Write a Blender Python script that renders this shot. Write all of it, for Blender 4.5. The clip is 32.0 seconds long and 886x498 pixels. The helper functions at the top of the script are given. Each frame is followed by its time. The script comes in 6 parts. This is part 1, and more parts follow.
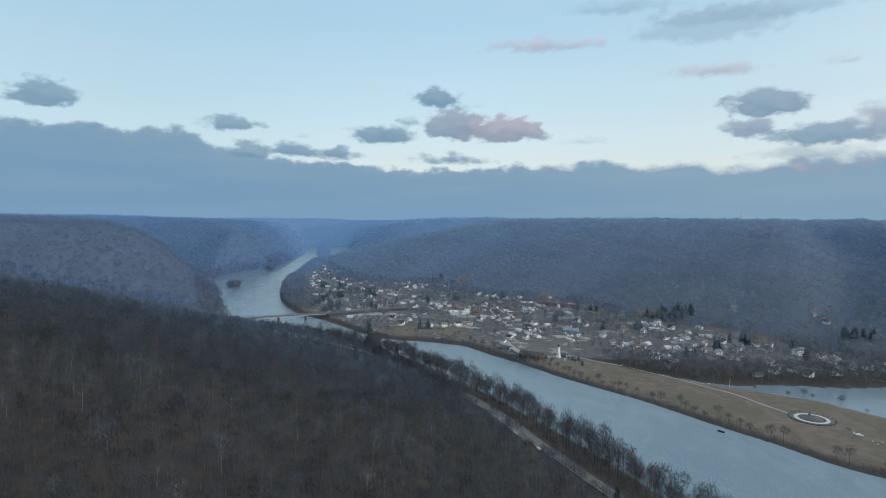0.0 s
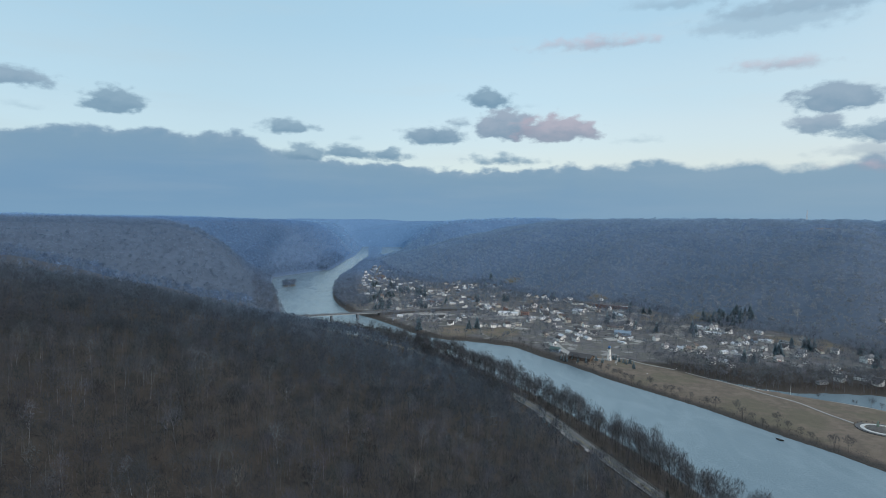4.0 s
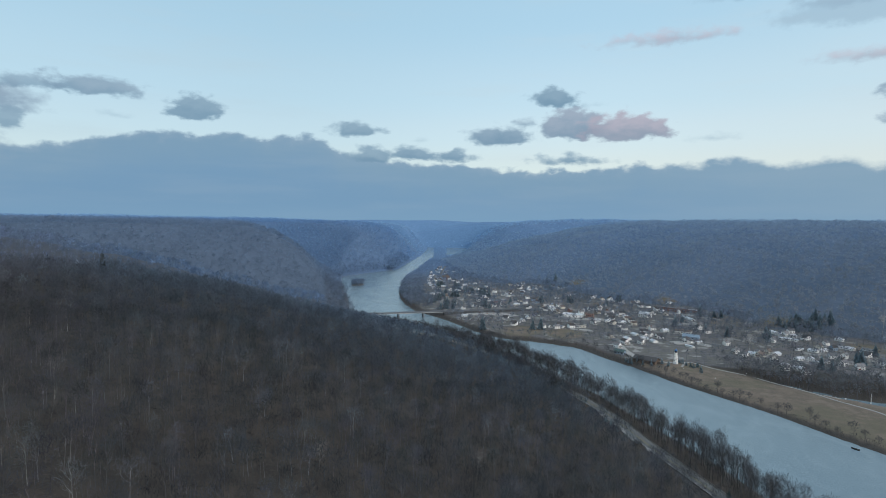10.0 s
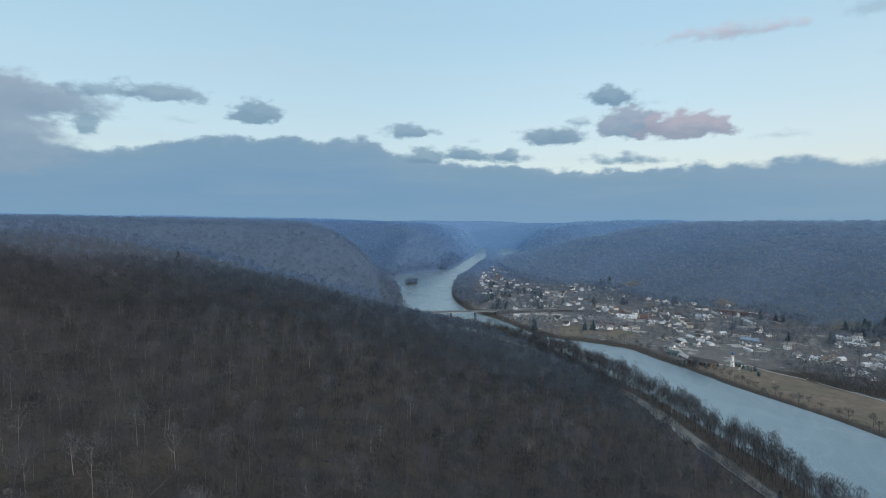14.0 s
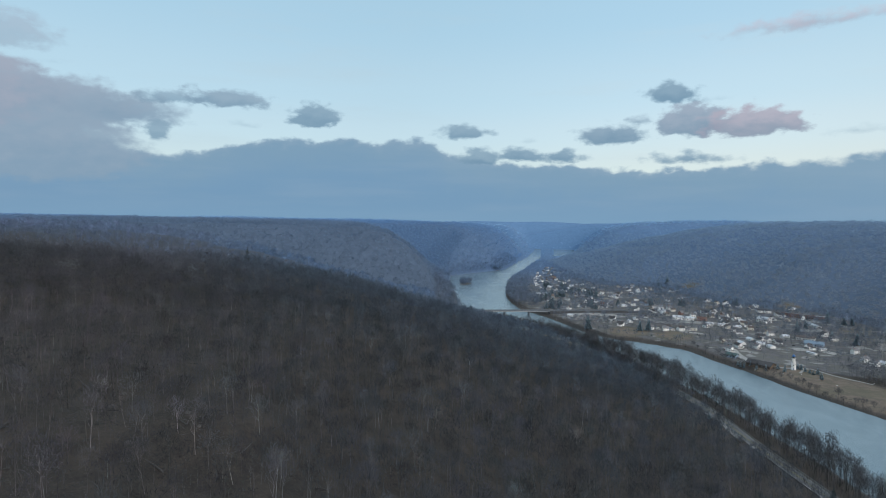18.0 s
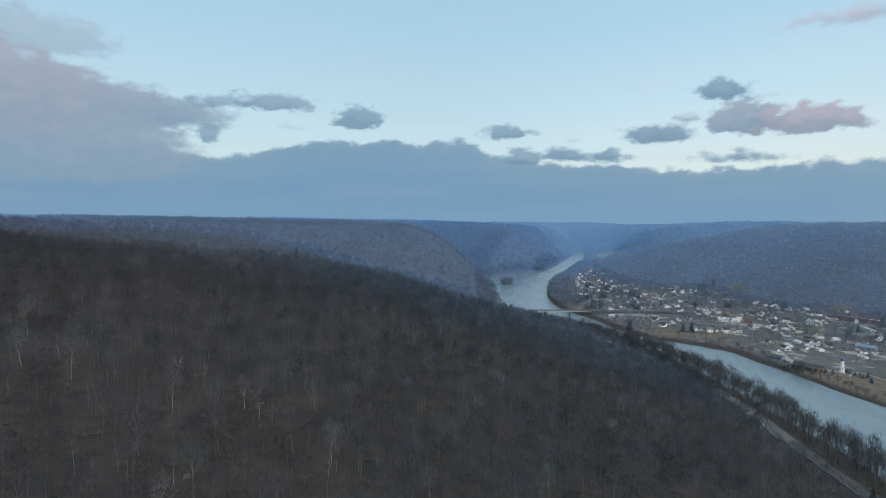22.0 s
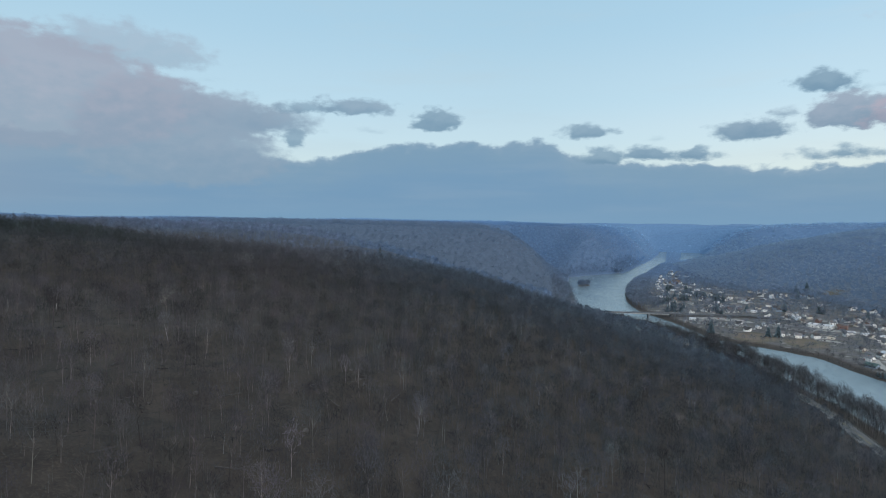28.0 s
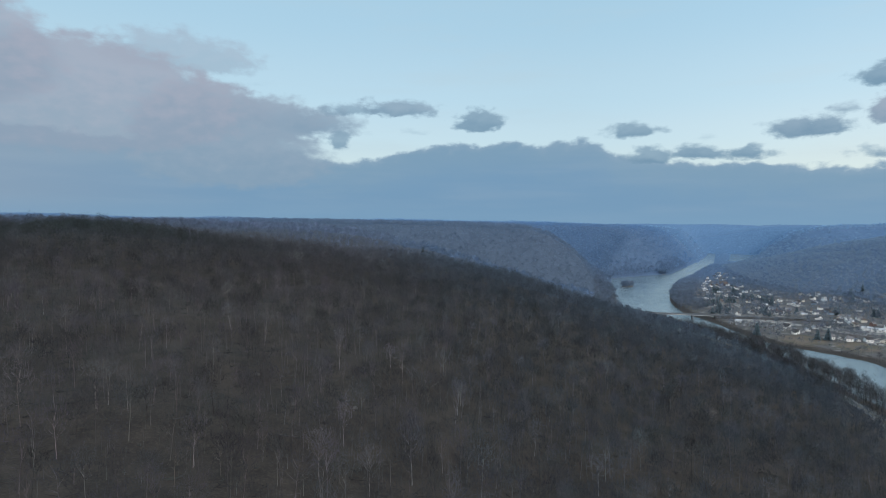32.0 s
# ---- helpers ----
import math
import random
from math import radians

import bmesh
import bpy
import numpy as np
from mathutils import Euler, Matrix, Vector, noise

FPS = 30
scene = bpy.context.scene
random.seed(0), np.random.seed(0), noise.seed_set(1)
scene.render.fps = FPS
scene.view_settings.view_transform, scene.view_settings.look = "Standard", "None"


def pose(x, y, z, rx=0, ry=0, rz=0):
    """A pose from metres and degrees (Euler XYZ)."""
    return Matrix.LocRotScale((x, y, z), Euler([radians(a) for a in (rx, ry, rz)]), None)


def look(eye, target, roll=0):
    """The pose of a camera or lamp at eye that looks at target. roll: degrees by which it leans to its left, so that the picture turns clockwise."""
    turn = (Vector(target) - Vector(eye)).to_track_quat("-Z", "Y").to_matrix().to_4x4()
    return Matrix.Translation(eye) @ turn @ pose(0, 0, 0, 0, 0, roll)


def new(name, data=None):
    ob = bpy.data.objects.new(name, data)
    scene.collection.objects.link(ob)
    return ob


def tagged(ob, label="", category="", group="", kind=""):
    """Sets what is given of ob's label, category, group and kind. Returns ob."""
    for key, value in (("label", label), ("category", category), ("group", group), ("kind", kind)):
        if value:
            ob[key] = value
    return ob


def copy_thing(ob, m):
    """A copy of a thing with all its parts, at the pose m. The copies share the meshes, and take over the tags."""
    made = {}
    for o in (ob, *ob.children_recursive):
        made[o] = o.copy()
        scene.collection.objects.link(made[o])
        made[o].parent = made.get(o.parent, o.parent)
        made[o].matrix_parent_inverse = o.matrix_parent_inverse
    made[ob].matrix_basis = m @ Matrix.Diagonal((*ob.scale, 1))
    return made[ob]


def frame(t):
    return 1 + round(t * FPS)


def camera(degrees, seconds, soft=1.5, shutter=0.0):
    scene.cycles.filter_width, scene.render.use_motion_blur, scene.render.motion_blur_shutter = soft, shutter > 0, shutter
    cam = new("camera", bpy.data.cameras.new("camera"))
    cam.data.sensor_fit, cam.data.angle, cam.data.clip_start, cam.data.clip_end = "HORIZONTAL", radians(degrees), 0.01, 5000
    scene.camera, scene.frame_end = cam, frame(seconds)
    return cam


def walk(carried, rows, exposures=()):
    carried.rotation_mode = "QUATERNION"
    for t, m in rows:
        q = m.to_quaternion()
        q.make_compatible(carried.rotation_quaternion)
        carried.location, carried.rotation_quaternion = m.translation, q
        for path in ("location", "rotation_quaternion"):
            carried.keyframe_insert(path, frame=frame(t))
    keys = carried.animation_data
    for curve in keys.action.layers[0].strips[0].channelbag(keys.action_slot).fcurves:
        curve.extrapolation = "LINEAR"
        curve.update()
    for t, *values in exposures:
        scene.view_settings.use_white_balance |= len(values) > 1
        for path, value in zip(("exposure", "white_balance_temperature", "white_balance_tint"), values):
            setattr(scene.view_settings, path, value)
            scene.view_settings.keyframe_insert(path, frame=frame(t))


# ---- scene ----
cam = camera(75.0, 32.0, soft=0.75)
PATH = [
    (0.0, pose(0.00, 0.00, 209.98, 87.210, -0.906, 0.000)),
    (1.0, pose(0.88, -1.25, 209.66, 87.210, -0.906, 1.317)),
    (2.0, pose(1.46, -2.49, 209.53, 87.210, -0.906, 2.583)),
    (3.0, pose(1.76, -3.99, 209.58, 87.210, -0.906, 3.802)),
    (3.5, pose(1.84, -4.92, 209.69, 87.210, -0.906, 4.395)),
    (5.5, pose(2.18, -9.69, 210.38, 87.210, -0.906, 6.553)),
    (6.0, pose(2.39, -11.24, 210.49, 87.210, -0.906, 6.949)),
    (7.0, pose(2.75, -15.00, 210.67, 87.210, -0.906, 7.867)),
    (8.0, pose(3.18, -19.23, 210.82, 87.210, -0.906, 9.022)),
    (9.0, pose(3.85, -23.87, 210.98, 87.210, -0.906, 10.200)),
    (10.0, pose(4.74, -28.88, 211.03, 87.210, -0.906, 11.384)),
    (11.0, pose(5.60, -34.02, 210.99, 87.210, -0.906, 12.592)),
    (12.0, pose(6.56, -39.24, 210.87, 87.210, -0.906, 13.884)),
    (13.0, pose(7.73, -44.43, 210.69, 87.210, -0.906, 15.177)),
    (14.0, pose(9.36, -49.38, 210.49, 87.210, -0.906, 16.590)),
    (14.5, pose(10.30, -52.03, 210.33, 87.210, -0.906, 17.287)),
    (16.5, pose(14.23, -63.26, 209.49, 87.210, -0.906, 20.036)),
    (17.0, pose(15.22, -66.09, 209.27, 87.210, -0.906, 20.714)),
    (18.0, pose(17.26, -71.65, 208.86, 87.210, -0.906, 21.974)),
    (19.0, pose(19.40, -76.87, 208.55, 87.210, -0.906, 22.829)),
    (20.0, pose(21.73, -81.64, 208.32, 87.210, -0.906, 23.704)),
    (21.0, pose(24.19, -86.29, 208.15, 87.210, -0.906, 24.884)),
    (22.0, pose(26.76, -90.89, 208.06, 87.210, -0.906, 26.138)),
    (23.0, pose(29.42, -95.64, 208.05, 87.210, -0.906, 27.370)),
    (24.0, pose(32.17, -100.90, 208.19, 87.210, -0.906, 28.659)),
    (25.0, pose(35.01, -106.32, 208.38, 87.210, -0.906, 29.925)),
    (25.5, pose(36.40, -108.97, 208.45, 87.210, -0.906, 30.559)),
    (27.5, pose(42.09, -119.35, 208.56, 87.210, -0.906, 33.111)),
    (28.0, pose(43.65, -121.86, 208.52, 87.210, -0.906, 33.743)),
    (29.0, pose(46.85, -126.63, 208.33, 87.210, -0.906, 35.004)),
    (30.0, pose(50.39, -131.12, 208.10, 87.210, -0.906, 36.177)),
    (31.0, pose(54.35, -135.34, 207.94, 87.210, -0.906, 37.107)),
    (32.0, pose(58.63, -139.35, 207.83, 87.210, -0.906, 37.972)),
]
walk(cam, PATH)

# ---------------------------------------------------------------- light
SUN_AZ, SUN_EL = -132.0, 20.0          # degrees, left of north; low over the valley behind the walk
sun_data = bpy.data.lights.new("sun", "SUN")
sun_data.energy, sun_data.angle, sun_data.color = 0.9, radians(60), (1.0, 0.93, 0.88)
sun = new("sun", sun_data)
sun_to = Vector((-math.sin(radians(SUN_AZ)) * math.cos(radians(SUN_EL)),
                 math.cos(radians(SUN_AZ)) * math.cos(radians(SUN_EL)), math.sin(radians(SUN_EL))))
sun.matrix_world = look(sun_to * 3000, (0, 0, 0))

world = bpy.data.worlds.new("evening_sky")
scene.world = world
world.use_nodes = True


class Graph:
    """Short hand for node trees."""

    def __init__(self, tree):
        self.tree = tree
        tree.nodes.clear()

    def node(self, kind, **settings):
        n = self.tree.nodes.new(kind)
        for key, value in settings.items():
            if key == "operation":
                n.operation = value
            elif key == "blend_type":
                n.blend_type = value
        return n

    def put(self, socket, value):
        if isinstance(value, bpy.types.NodeSocket):
            self.tree.links.new(value, socket)
        elif value is not None:
            socket.default_value = value

    def math(self, operation, a, b=None, c=None, clamp=False):
        n = self.node("ShaderNodeMath", operation=operation)
        n.use_clamp = clamp
        for s, v in zip(n.inputs, (a, b, c)):
            self.put(s, v)
        return n.outputs[0]

    def vec(self, operation, a, b=None):
        n = self.node("ShaderNodeVectorMath", operation=operation)
        self.put(n.inputs[0], a)
        self.put(n.inputs[1], b)
        return n.outputs["Value"] if operation in ("LENGTH", "DOT_PRODUCT") else n.outputs[0]

    def ramp(self, fac, stops, smooth=True):
        n = self.node("ShaderNodeValToRGB")
        n.color_ramp.interpolation = "B_SPLINE" if smooth == 2 else "EASE" if smooth else "LINEAR"
        els = n.color_ramp.elements
        while len(els) < len(stops):
            els.new(0.5)
        for e, (pos, col) in zip(els, sorted(stops, key=lambda q: q[0])):
            e.position = pos
            e.color = (col, col, col, 1) if isinstance(col, (int, float)) else (*col, 1)
        self.put(n.inputs[0], fac)
        return n.outputs[0]

    def mix(self, fac, a, b, blend="MIX"):
        n = self.node("ShaderNodeMix")
        n.data_type, n.blend_type = "RGBA", blend
        self.put(n.inputs[0], fac)
        self.put(n.inputs[6], a if isinstance(a, bpy.types.NodeSocket) else (*a, 1))
        self.put(n.inputs[7], b if isinstance(b, bpy.types.NodeSocket) else (*b, 1))
        return n.outputs[2]

    def step(self, value, lo, hi, a=0.0, b=1.0):
        n = self.node("ShaderNodeMapRange")
        n.interpolation_type = "SMOOTHSTEP"
        for s, v in zip(n.inputs, (value, lo, hi, a, b)):
            self.put(s, v)
        return n.outputs[0]

    def noise(self, vector, scale, detail=4, rough=0.55, distortion=0.0):
        n = self.node("ShaderNodeTexNoise")
        self.put(n.inputs["Vector"], vector)
        self.put(n.inputs["Scale"], scale)
        n.inputs["Detail"].default_value, n.inputs["Roughness"].default_value = detail, rough
        n.inputs["Distortion"].default_value = distortion
        return n.outputs

    def xyz(self, x, y, z):
        n = self.node("ShaderNodeCombineXYZ")
        for s, v in zip(n.inputs, (x, y, z)):
            self.put(s, v)
        return n.outputs[0]


# clouds: left of north, height above the horizon, half width, half height (degrees), thickness, warmth
CLOUDS_MID = [
    (34.6, 9.5, 1.9, 1.15, 0.9, 0.0), (20.1, 8.5, 2.0, 0.71, 0.9, 0.0), (18.2, 6.2, 1.8, 0.78, 0.9, 0.0), (14.6, 6.4, 1.6, 0.69, 0.95, 0.0),
    (10.6, 6.2, 1.7, 0.65, 0.95, 0.0), (5.9, 8.1, 2.5, 0.96, 0.95, 0.05), (13.9, 7.8, 0.7, 0.26, 0.5, 0.0), (3.3, 9.5, 1.0, 0.43, 0.7, 0.1),
    (0.7, 11.6, 1.8, 0.94, 0.95, 0.0), (-1.9, 11.0, 1.9, 0.26, 0.5, 0.0), (-1.0, 9.0, 2.4, 1.39, 0.92, 0.22), (-5.9, 8.6, 3.3, 1.27, 0.92, 0.55),
    (-1.0, 5.9, 2.9, 0.55, 0.9, 0.0), (-13.1, 7.7, 1.9, 0.31, 0.5, 0.0),
]
CLOUDS_RIGHT = [
    (-9.6, 16.4, 5.1, 0.68, 0.6, 1.0), (-25.0, 13.4, 3.4, 0.64, 0.6, 0.8), (-28.9, 10.2, 2.7, 1.18, 0.9, 0.1), (-27.8, 8.3, 1.9, 0.84, 0.85, 0.15),
    (-33.0, 7.4, 3.6, 0.89, 0.9, 0.05), (-34.2, 13.3, 1.3, 0.38, 0.6, 1.0), (-24.0, 17.0, 5.1, 1.5, 0.38, 0.1), (-28.1, 17.8, 7.0, 1.0, 0.36, 0.1),
    (-16.7, 19.3, 4.0, 0.68, 0.4, 0.1), (-33.1, 4.9, 3.6, 0.59, 0.5, 0.9), (-32.1, 6.0, 3.4, 0.73, 0.5, 0.15), (-38.6, 8.1, 3.2, 1.6, 0.85, 0.3),
]
CLOUDS_LEFT = [
    (60.0, 7.3, 5.1, 3.9, 0.9, 0.28), (55.3, 8.7, 5.0, 2.2, 0.92, 0.2), (50.4, 8.9, 3.9, 1.5, 0.9, 0.12), (47.1, 10.4, 2.3, 0.68, 0.7, 0.05),
    (42.5, 10.6, 3.0, 0.85, 0.85, 0.08), (48.2, 7.4, 0.8, 0.89, 0.8, 0.0), (40.9, 8.5, 0.9, 0.31, 0.5, 0.0), (57.8, 5.1, 7.0, 3.2, 0.9, 0.12),
    (62.3, 13.9, 5.5, 1.7, 0.5, 0.3), (55.9, 12.3, 0.9, 0.26, 0.3, 0.1), (70.3, 8.8, 10.0, 4.6, 0.88, 0.34), (84.3, 11.8, 10.0, 5.5, 0.8, 0.4),
    (-59.7, 8.8, 12.0, 2.5, 0.8, 0.4),
]
# upper edge of the low bank, by azimuth
BANK_EDGE = [
    (-100, 7.0), (-60, 6.5), (-38, 6.1), (-31, 6.1), (-29, 5.5), (-25, 5.4), (-23, 5.9), (-18, 5.6), (-14.6, 6.1), (-9, 5.4), (-7.2, 5.9), (-5.5, 5.2),
    (2.7, 5.1), (15, 5.8), (21.8, 6.6), (22.6, 7.5), (24.5, 8.0), (27, 7.8), (28.1, 7.4), (29.8, 7.9), (32.3, 8.0), (35, 7.6), (39.9, 7.2), (42.2, 6.8),
    (45, 5.9), (49.5, 5.6), (52, 6.4), (56, 6.7), (64, 6.7), (72, 7.2), (100, 7.7),
]


def build_sky():
    g = Graph(world.node_tree)
    out = g.node("ShaderNodeOutputWorld")
    back = g.node("ShaderNodeBackground")
    coord = g.node("ShaderNodeTexCoord").outputs["Generated"]
    sep = g.node("ShaderNodeSeparateXYZ")
    g.put(sep.inputs[0], coord)
    x, y, z = sep.outputs
    az = g.math("MULTIPLY", g.math("ARCTAN2", g.math("MULTIPLY", x, -1.0), y), 180 / math.pi)
    el = g.math("MULTIPLY", g.math("ARCSINE", z), 180 / math.pi)
    flat = g.xyz(az, g.math("MULTIPLY", el, 1.9), 0.0)
    # clear sky of the evening
    clear = g.ramp(g.math("DIVIDE", el, 60.0, clamp=True), [
        (0.0, (0.44, 0.53, 0.58)), (0.09, (0.490, 0.540, 0.545)), (0.14, (0.470, 0.562, 0.592)), (0.20, (0.420, 0.560, 0.618)), (0.32, (0.342, 0.528, 0.632)),
        (0.45, (0.29, 0.49, 0.62)), (1.0, (0.19, 0.37, 0.54))])
    nish = g.node("ShaderNodeTexSky")
    nish.sky_type, nish.sun_disc = "NISHITA", False
    nish.sun_elevation, nish.sun_rotation = radians(SUN_EL), radians(-SUN_AZ)
    clear = g.mix(0.06, clear, nish.outputs[0])
    # afterglow on the side where the sun goes down
    glow = g.vec("DOT_PRODUCT", coord, tuple(sun_to))
    glow = g.math("POWER", g.math("MAXIMUM", g.math("MULTIPLY_ADD", glow, 0.5, 0.5), 0.0), 4.0)
    clear = g.mix(g.math("MULTIPLY", glow, 0.8), clear, (2.15, 2.03, 1.94))
    thin = g.noise(g.vec("MULTIPLY", flat, (0.35, 1.0, 1.0)), 0.12, 5, 0.6)[0]
    clear = g.mix(g.math("MULTIPLY", g.step(thin, 0.48, 0.75), 0.25), clear, (0.60, 0.68, 0.72))
    clear = g.mix(g.math("MULTIPLY", g.step(az, -10.0, 30.0), 0.40), clear, (0.33, 0.51, 0.62))
    # billows push the outlines about
    w1 = g.noise(flat, 0.42, 6, 0.62)["Color"]
    w2 = g.noise(flat, 1.7, 4, 0.6)["Color"]
    shift = g.vec("ADD", g.vec("MULTIPLY", g.vec("SUBTRACT", w1, (0.5, 0.5, 0.5)), (1.6, 0.9, 0)),
                  g.vec("MULTIPLY", g.vec("SUBTRACT", w2, (0.5, 0.5, 0.5)), (0.35, 0.25, 0)))
    p = g.vec("ADD", g.xyz(az, el, 0.0), shift)
    # the low bank
    edge = g.ramp(g.math("DIVIDE", g.math("ADD", az, 110.0), 220.0), [((a + 110) / 220, e / 20) for a, e in BANK_EDGE], smooth=False)
    bumps = g.math("MULTIPLY", g.math("SUBTRACT", g.noise(flat, 0.30, 2, 0.5)[0], 0.5), 0.7)
    puffs = g.node("ShaderNodeTexVoronoi")
    puffs.feature = "SMOOTH_F1"
    g.put(puffs.inputs["Vector"], g.vec("ADD", flat, g.vec("MULTIPLY", shift, (0.3, 0.3, 0))))
    puffs.inputs["Scale"].default_value = 0.55
    bumps = g.math("ADD", bumps, g.math("MULTIPLY", g.math("SUBTRACT", 0.42, puffs.outputs["Distance"]), 0.6))
    ragged = g.math("SUBTRACT", g.noise(g.xyz(az, g.math("MULTIPLY", el, 1.5), 8.0), 0.6, 7, 0.58)[0], 0.5)
    top = g.math("ADD", g.math("ADD", g.math("MULTIPLY", edge, 20.0), bumps), g.math("MULTIPLY", ragged, 1.7))
    over = g.math("SUBTRACT", top, el)
    right = g.step(az, 2.0, -30.0)
    bank = g.step(over, -0.12, g.math("MULTIPLY_ADD", right, 0.6, 0.42))
    soft = g.noise(g.vec("MULTIPLY", flat, (0.22, 1.0, 1.0)), 0.30, 4, 0.5)[0]
    bank_col = g.mix(g.step(over, 0.0, 4.5), (0.195, 0.330, 0.465), (0.165, 0.310, 0.480))
    side = g.step(az, 52.0, 85.0)
    bank_col = g.mix(g.math("MULTIPLY", side, 0.55), bank_col, (0.30, 0.36, 0.44))
    bank_col = g.mix(g.math("MULTIPLY", right, 0.65), bank_col, (0.240, 0.372, 0.49))
    bank_col = g.mix(g.math("MULTIPLY", g.step(soft, 0.40, 0.7), 0.15), bank_col, (0.33, 0.43, 0.53))
    bank_col = g.mix(g.step(el, 2.2, 0.0, 0.0, 0.55), bank_col, (0.190, 0.340, 0.505))
    rim = g.math("MULTIPLY", g.step(over, 0.9, 0.1), 0.30)
    bank_col = g.mix(rim, bank_col, (0.33, 0.43, 0.54))
    sky = g.mix(g.math("MULTIPLY", bank, 0.96), clear, bank_col)
    # single clouds
    rag = g.math("MULTIPLY", g.math("SUBTRACT", g.noise(g.xyz(az, g.math("MULTIPLY", el, 1.7), 3.0), 0.62, 7, 0.52)[0], 0.5), 2.6)
    for a, e, w, h, thick, warm in CLOUDS_MID + CLOUDS_RIGHT + CLOUDS_LEFT:
        d = g.vec("MULTIPLY", g.vec("SUBTRACT", p, (a, e, 0)), (0.8 / w, 0.8 / h, 0))
        part_of = g.node("ShaderNodeSeparateXYZ")
        g.put(part_of.inputs[0], d)
        up = part_of.outputs[1]
        # flat below, heaped above
        size = g.vec("LENGTH", g.xyz(part_of.outputs[0], g.math("MAXIMUM", up, g.math("MULTIPLY", up, -1.7)), 0.0))
        field = g.math("ADD", g.math("MULTIPLY", g.math("SUBTRACT", 1.12, size), h / 0.8), g.math("MULTIPLY", rag, min(1.0, 0.45 + 0.4 * h)))
        cover = g.math("MULTIPLY", g.step(field, -0.12, 1.0 if thick <= 0.65 else 1.3 if h > 1.45 else 0.6), thick)
        pale = 0.05 if h > 1.45 else 0.0
        base = (0.172 + pale + 0.15 * warm, 0.298 + pale + 0.03 * warm, 0.420 + pale - 0.01 * warm)
        lit = (0.245 + 0.33 * warm, 0.375 + 0.08 * warm, 0.49 + 0.03 * warm)
        col = g.mix(g.step(g.math("ADD", up, g.math("MULTIPLY", rag, 0.8)), -0.6, 0.9), base, lit)
        sky = g.mix(cover, sky, col)
    g.put(back.inputs["Color"], sky)
    back.inputs["Strength"].default_value = 1.0
    g.put(out.inputs[0], back.outputs[0])


build_sky()


# ---------------------------------------------------------------- materials
def material(name, colour, dark=None, rough=0.85, scale=1.0, fine=8.0, bump=0.0, metal=0.0, amount=1.0, island=0.0, coat=None, third=None, tone=False, thin=0.0):
    """A surface with two scales of variation; sizes in 1/metres."""
    m = bpy.data.materials.new(name)
    m.use_nodes = True
    g = Graph(m.node_tree)
    out = g.node("ShaderNodeOutputMaterial")
    bsdf = g.node("ShaderNodeBsdfPrincipled")
    pos = g.node("ShaderNodeTexCoord").outputs["Object"]
    dark = dark or tuple(c * 0.7 for c in colour)
    big = g.noise(pos, scale, 3, 0.6)[0]
    small = g.noise(pos, fine, 3, 0.65)[0]
    f = g.math("ADD", g.math("MULTIPLY", g.math("SUBTRACT", big, 0.5), 1.9 * amount), g.math("MULTIPLY", g.math("SUBTRACT", small, 0.5), 1.3 * amount))
    f = g.math("ADD", f, 0.5, clamp=True)
    if island:
        rnd = g.node("ShaderNodeNewGeometry").outputs["Random Per Island"]
        f = g.math("ADD", f, g.math("MULTIPLY", g.math("SUBTRACT", rnd, 0.5), island), clamp=True)
    col = g.mix(f, dark, colour)
    if third:
        patch = g.noise(pos, third[1], 4, 0.6)[0]
        col = g.mix(g.math("MULTIPLY", g.step(patch, third[2], third[2] + 0.18), third[3]), col, third[0])
    if tone:
        own = g.node("ShaderNodeVertexColor")
        own.layer_name = "tone"
        col = g.mix(1.0, col, own.outputs[0], "MULTIPLY")
        col = g.vec("SCALE", col)
        col.node.inputs["Scale"].default_value = 2.0
    chance = g.node("ShaderNodeObjectInfo").outputs["Random"]
    hsv = g.node("ShaderNodeHueSaturation")
    g.put(hsv.inputs["Value"], g.math("ADD", 0.92, g.math("MULTIPLY", chance, 0.16)))
    g.put(hsv.inputs["Color"], col)
    g.put(bsdf.inputs["Base Color"], hsv.outputs[0])
    bsdf.inputs["Roughness"].default_value, bsdf.inputs["Metallic"].default_value = rough, metal
    if bump:
        b = g.node("ShaderNodeBump")
        b.inputs["Strength"].default_value, b.inputs["Distance"].default_value = 0.6, bump
        g.put(b.inputs["Height"], small)
        g.put(bsdf.inputs["Normal"], b.outputs[0])
    if thin:
        through_light = g.node("ShaderNodeBsdfTranslucent")
        g.put(through_light.inputs["Color"], hsv.outputs[0])
        both = g.node("ShaderNodeMixShader")
        both.inputs[0].default_value = thin
        g.put(both.inputs[1], bsdf.outputs[0])
        g.put(both.inputs[2], through_light.outputs[0])
        g.put(out.inputs[0], both.outputs[0])
    else:
        g.put(out.inputs[0], bsdf.outputs[0])
    return m


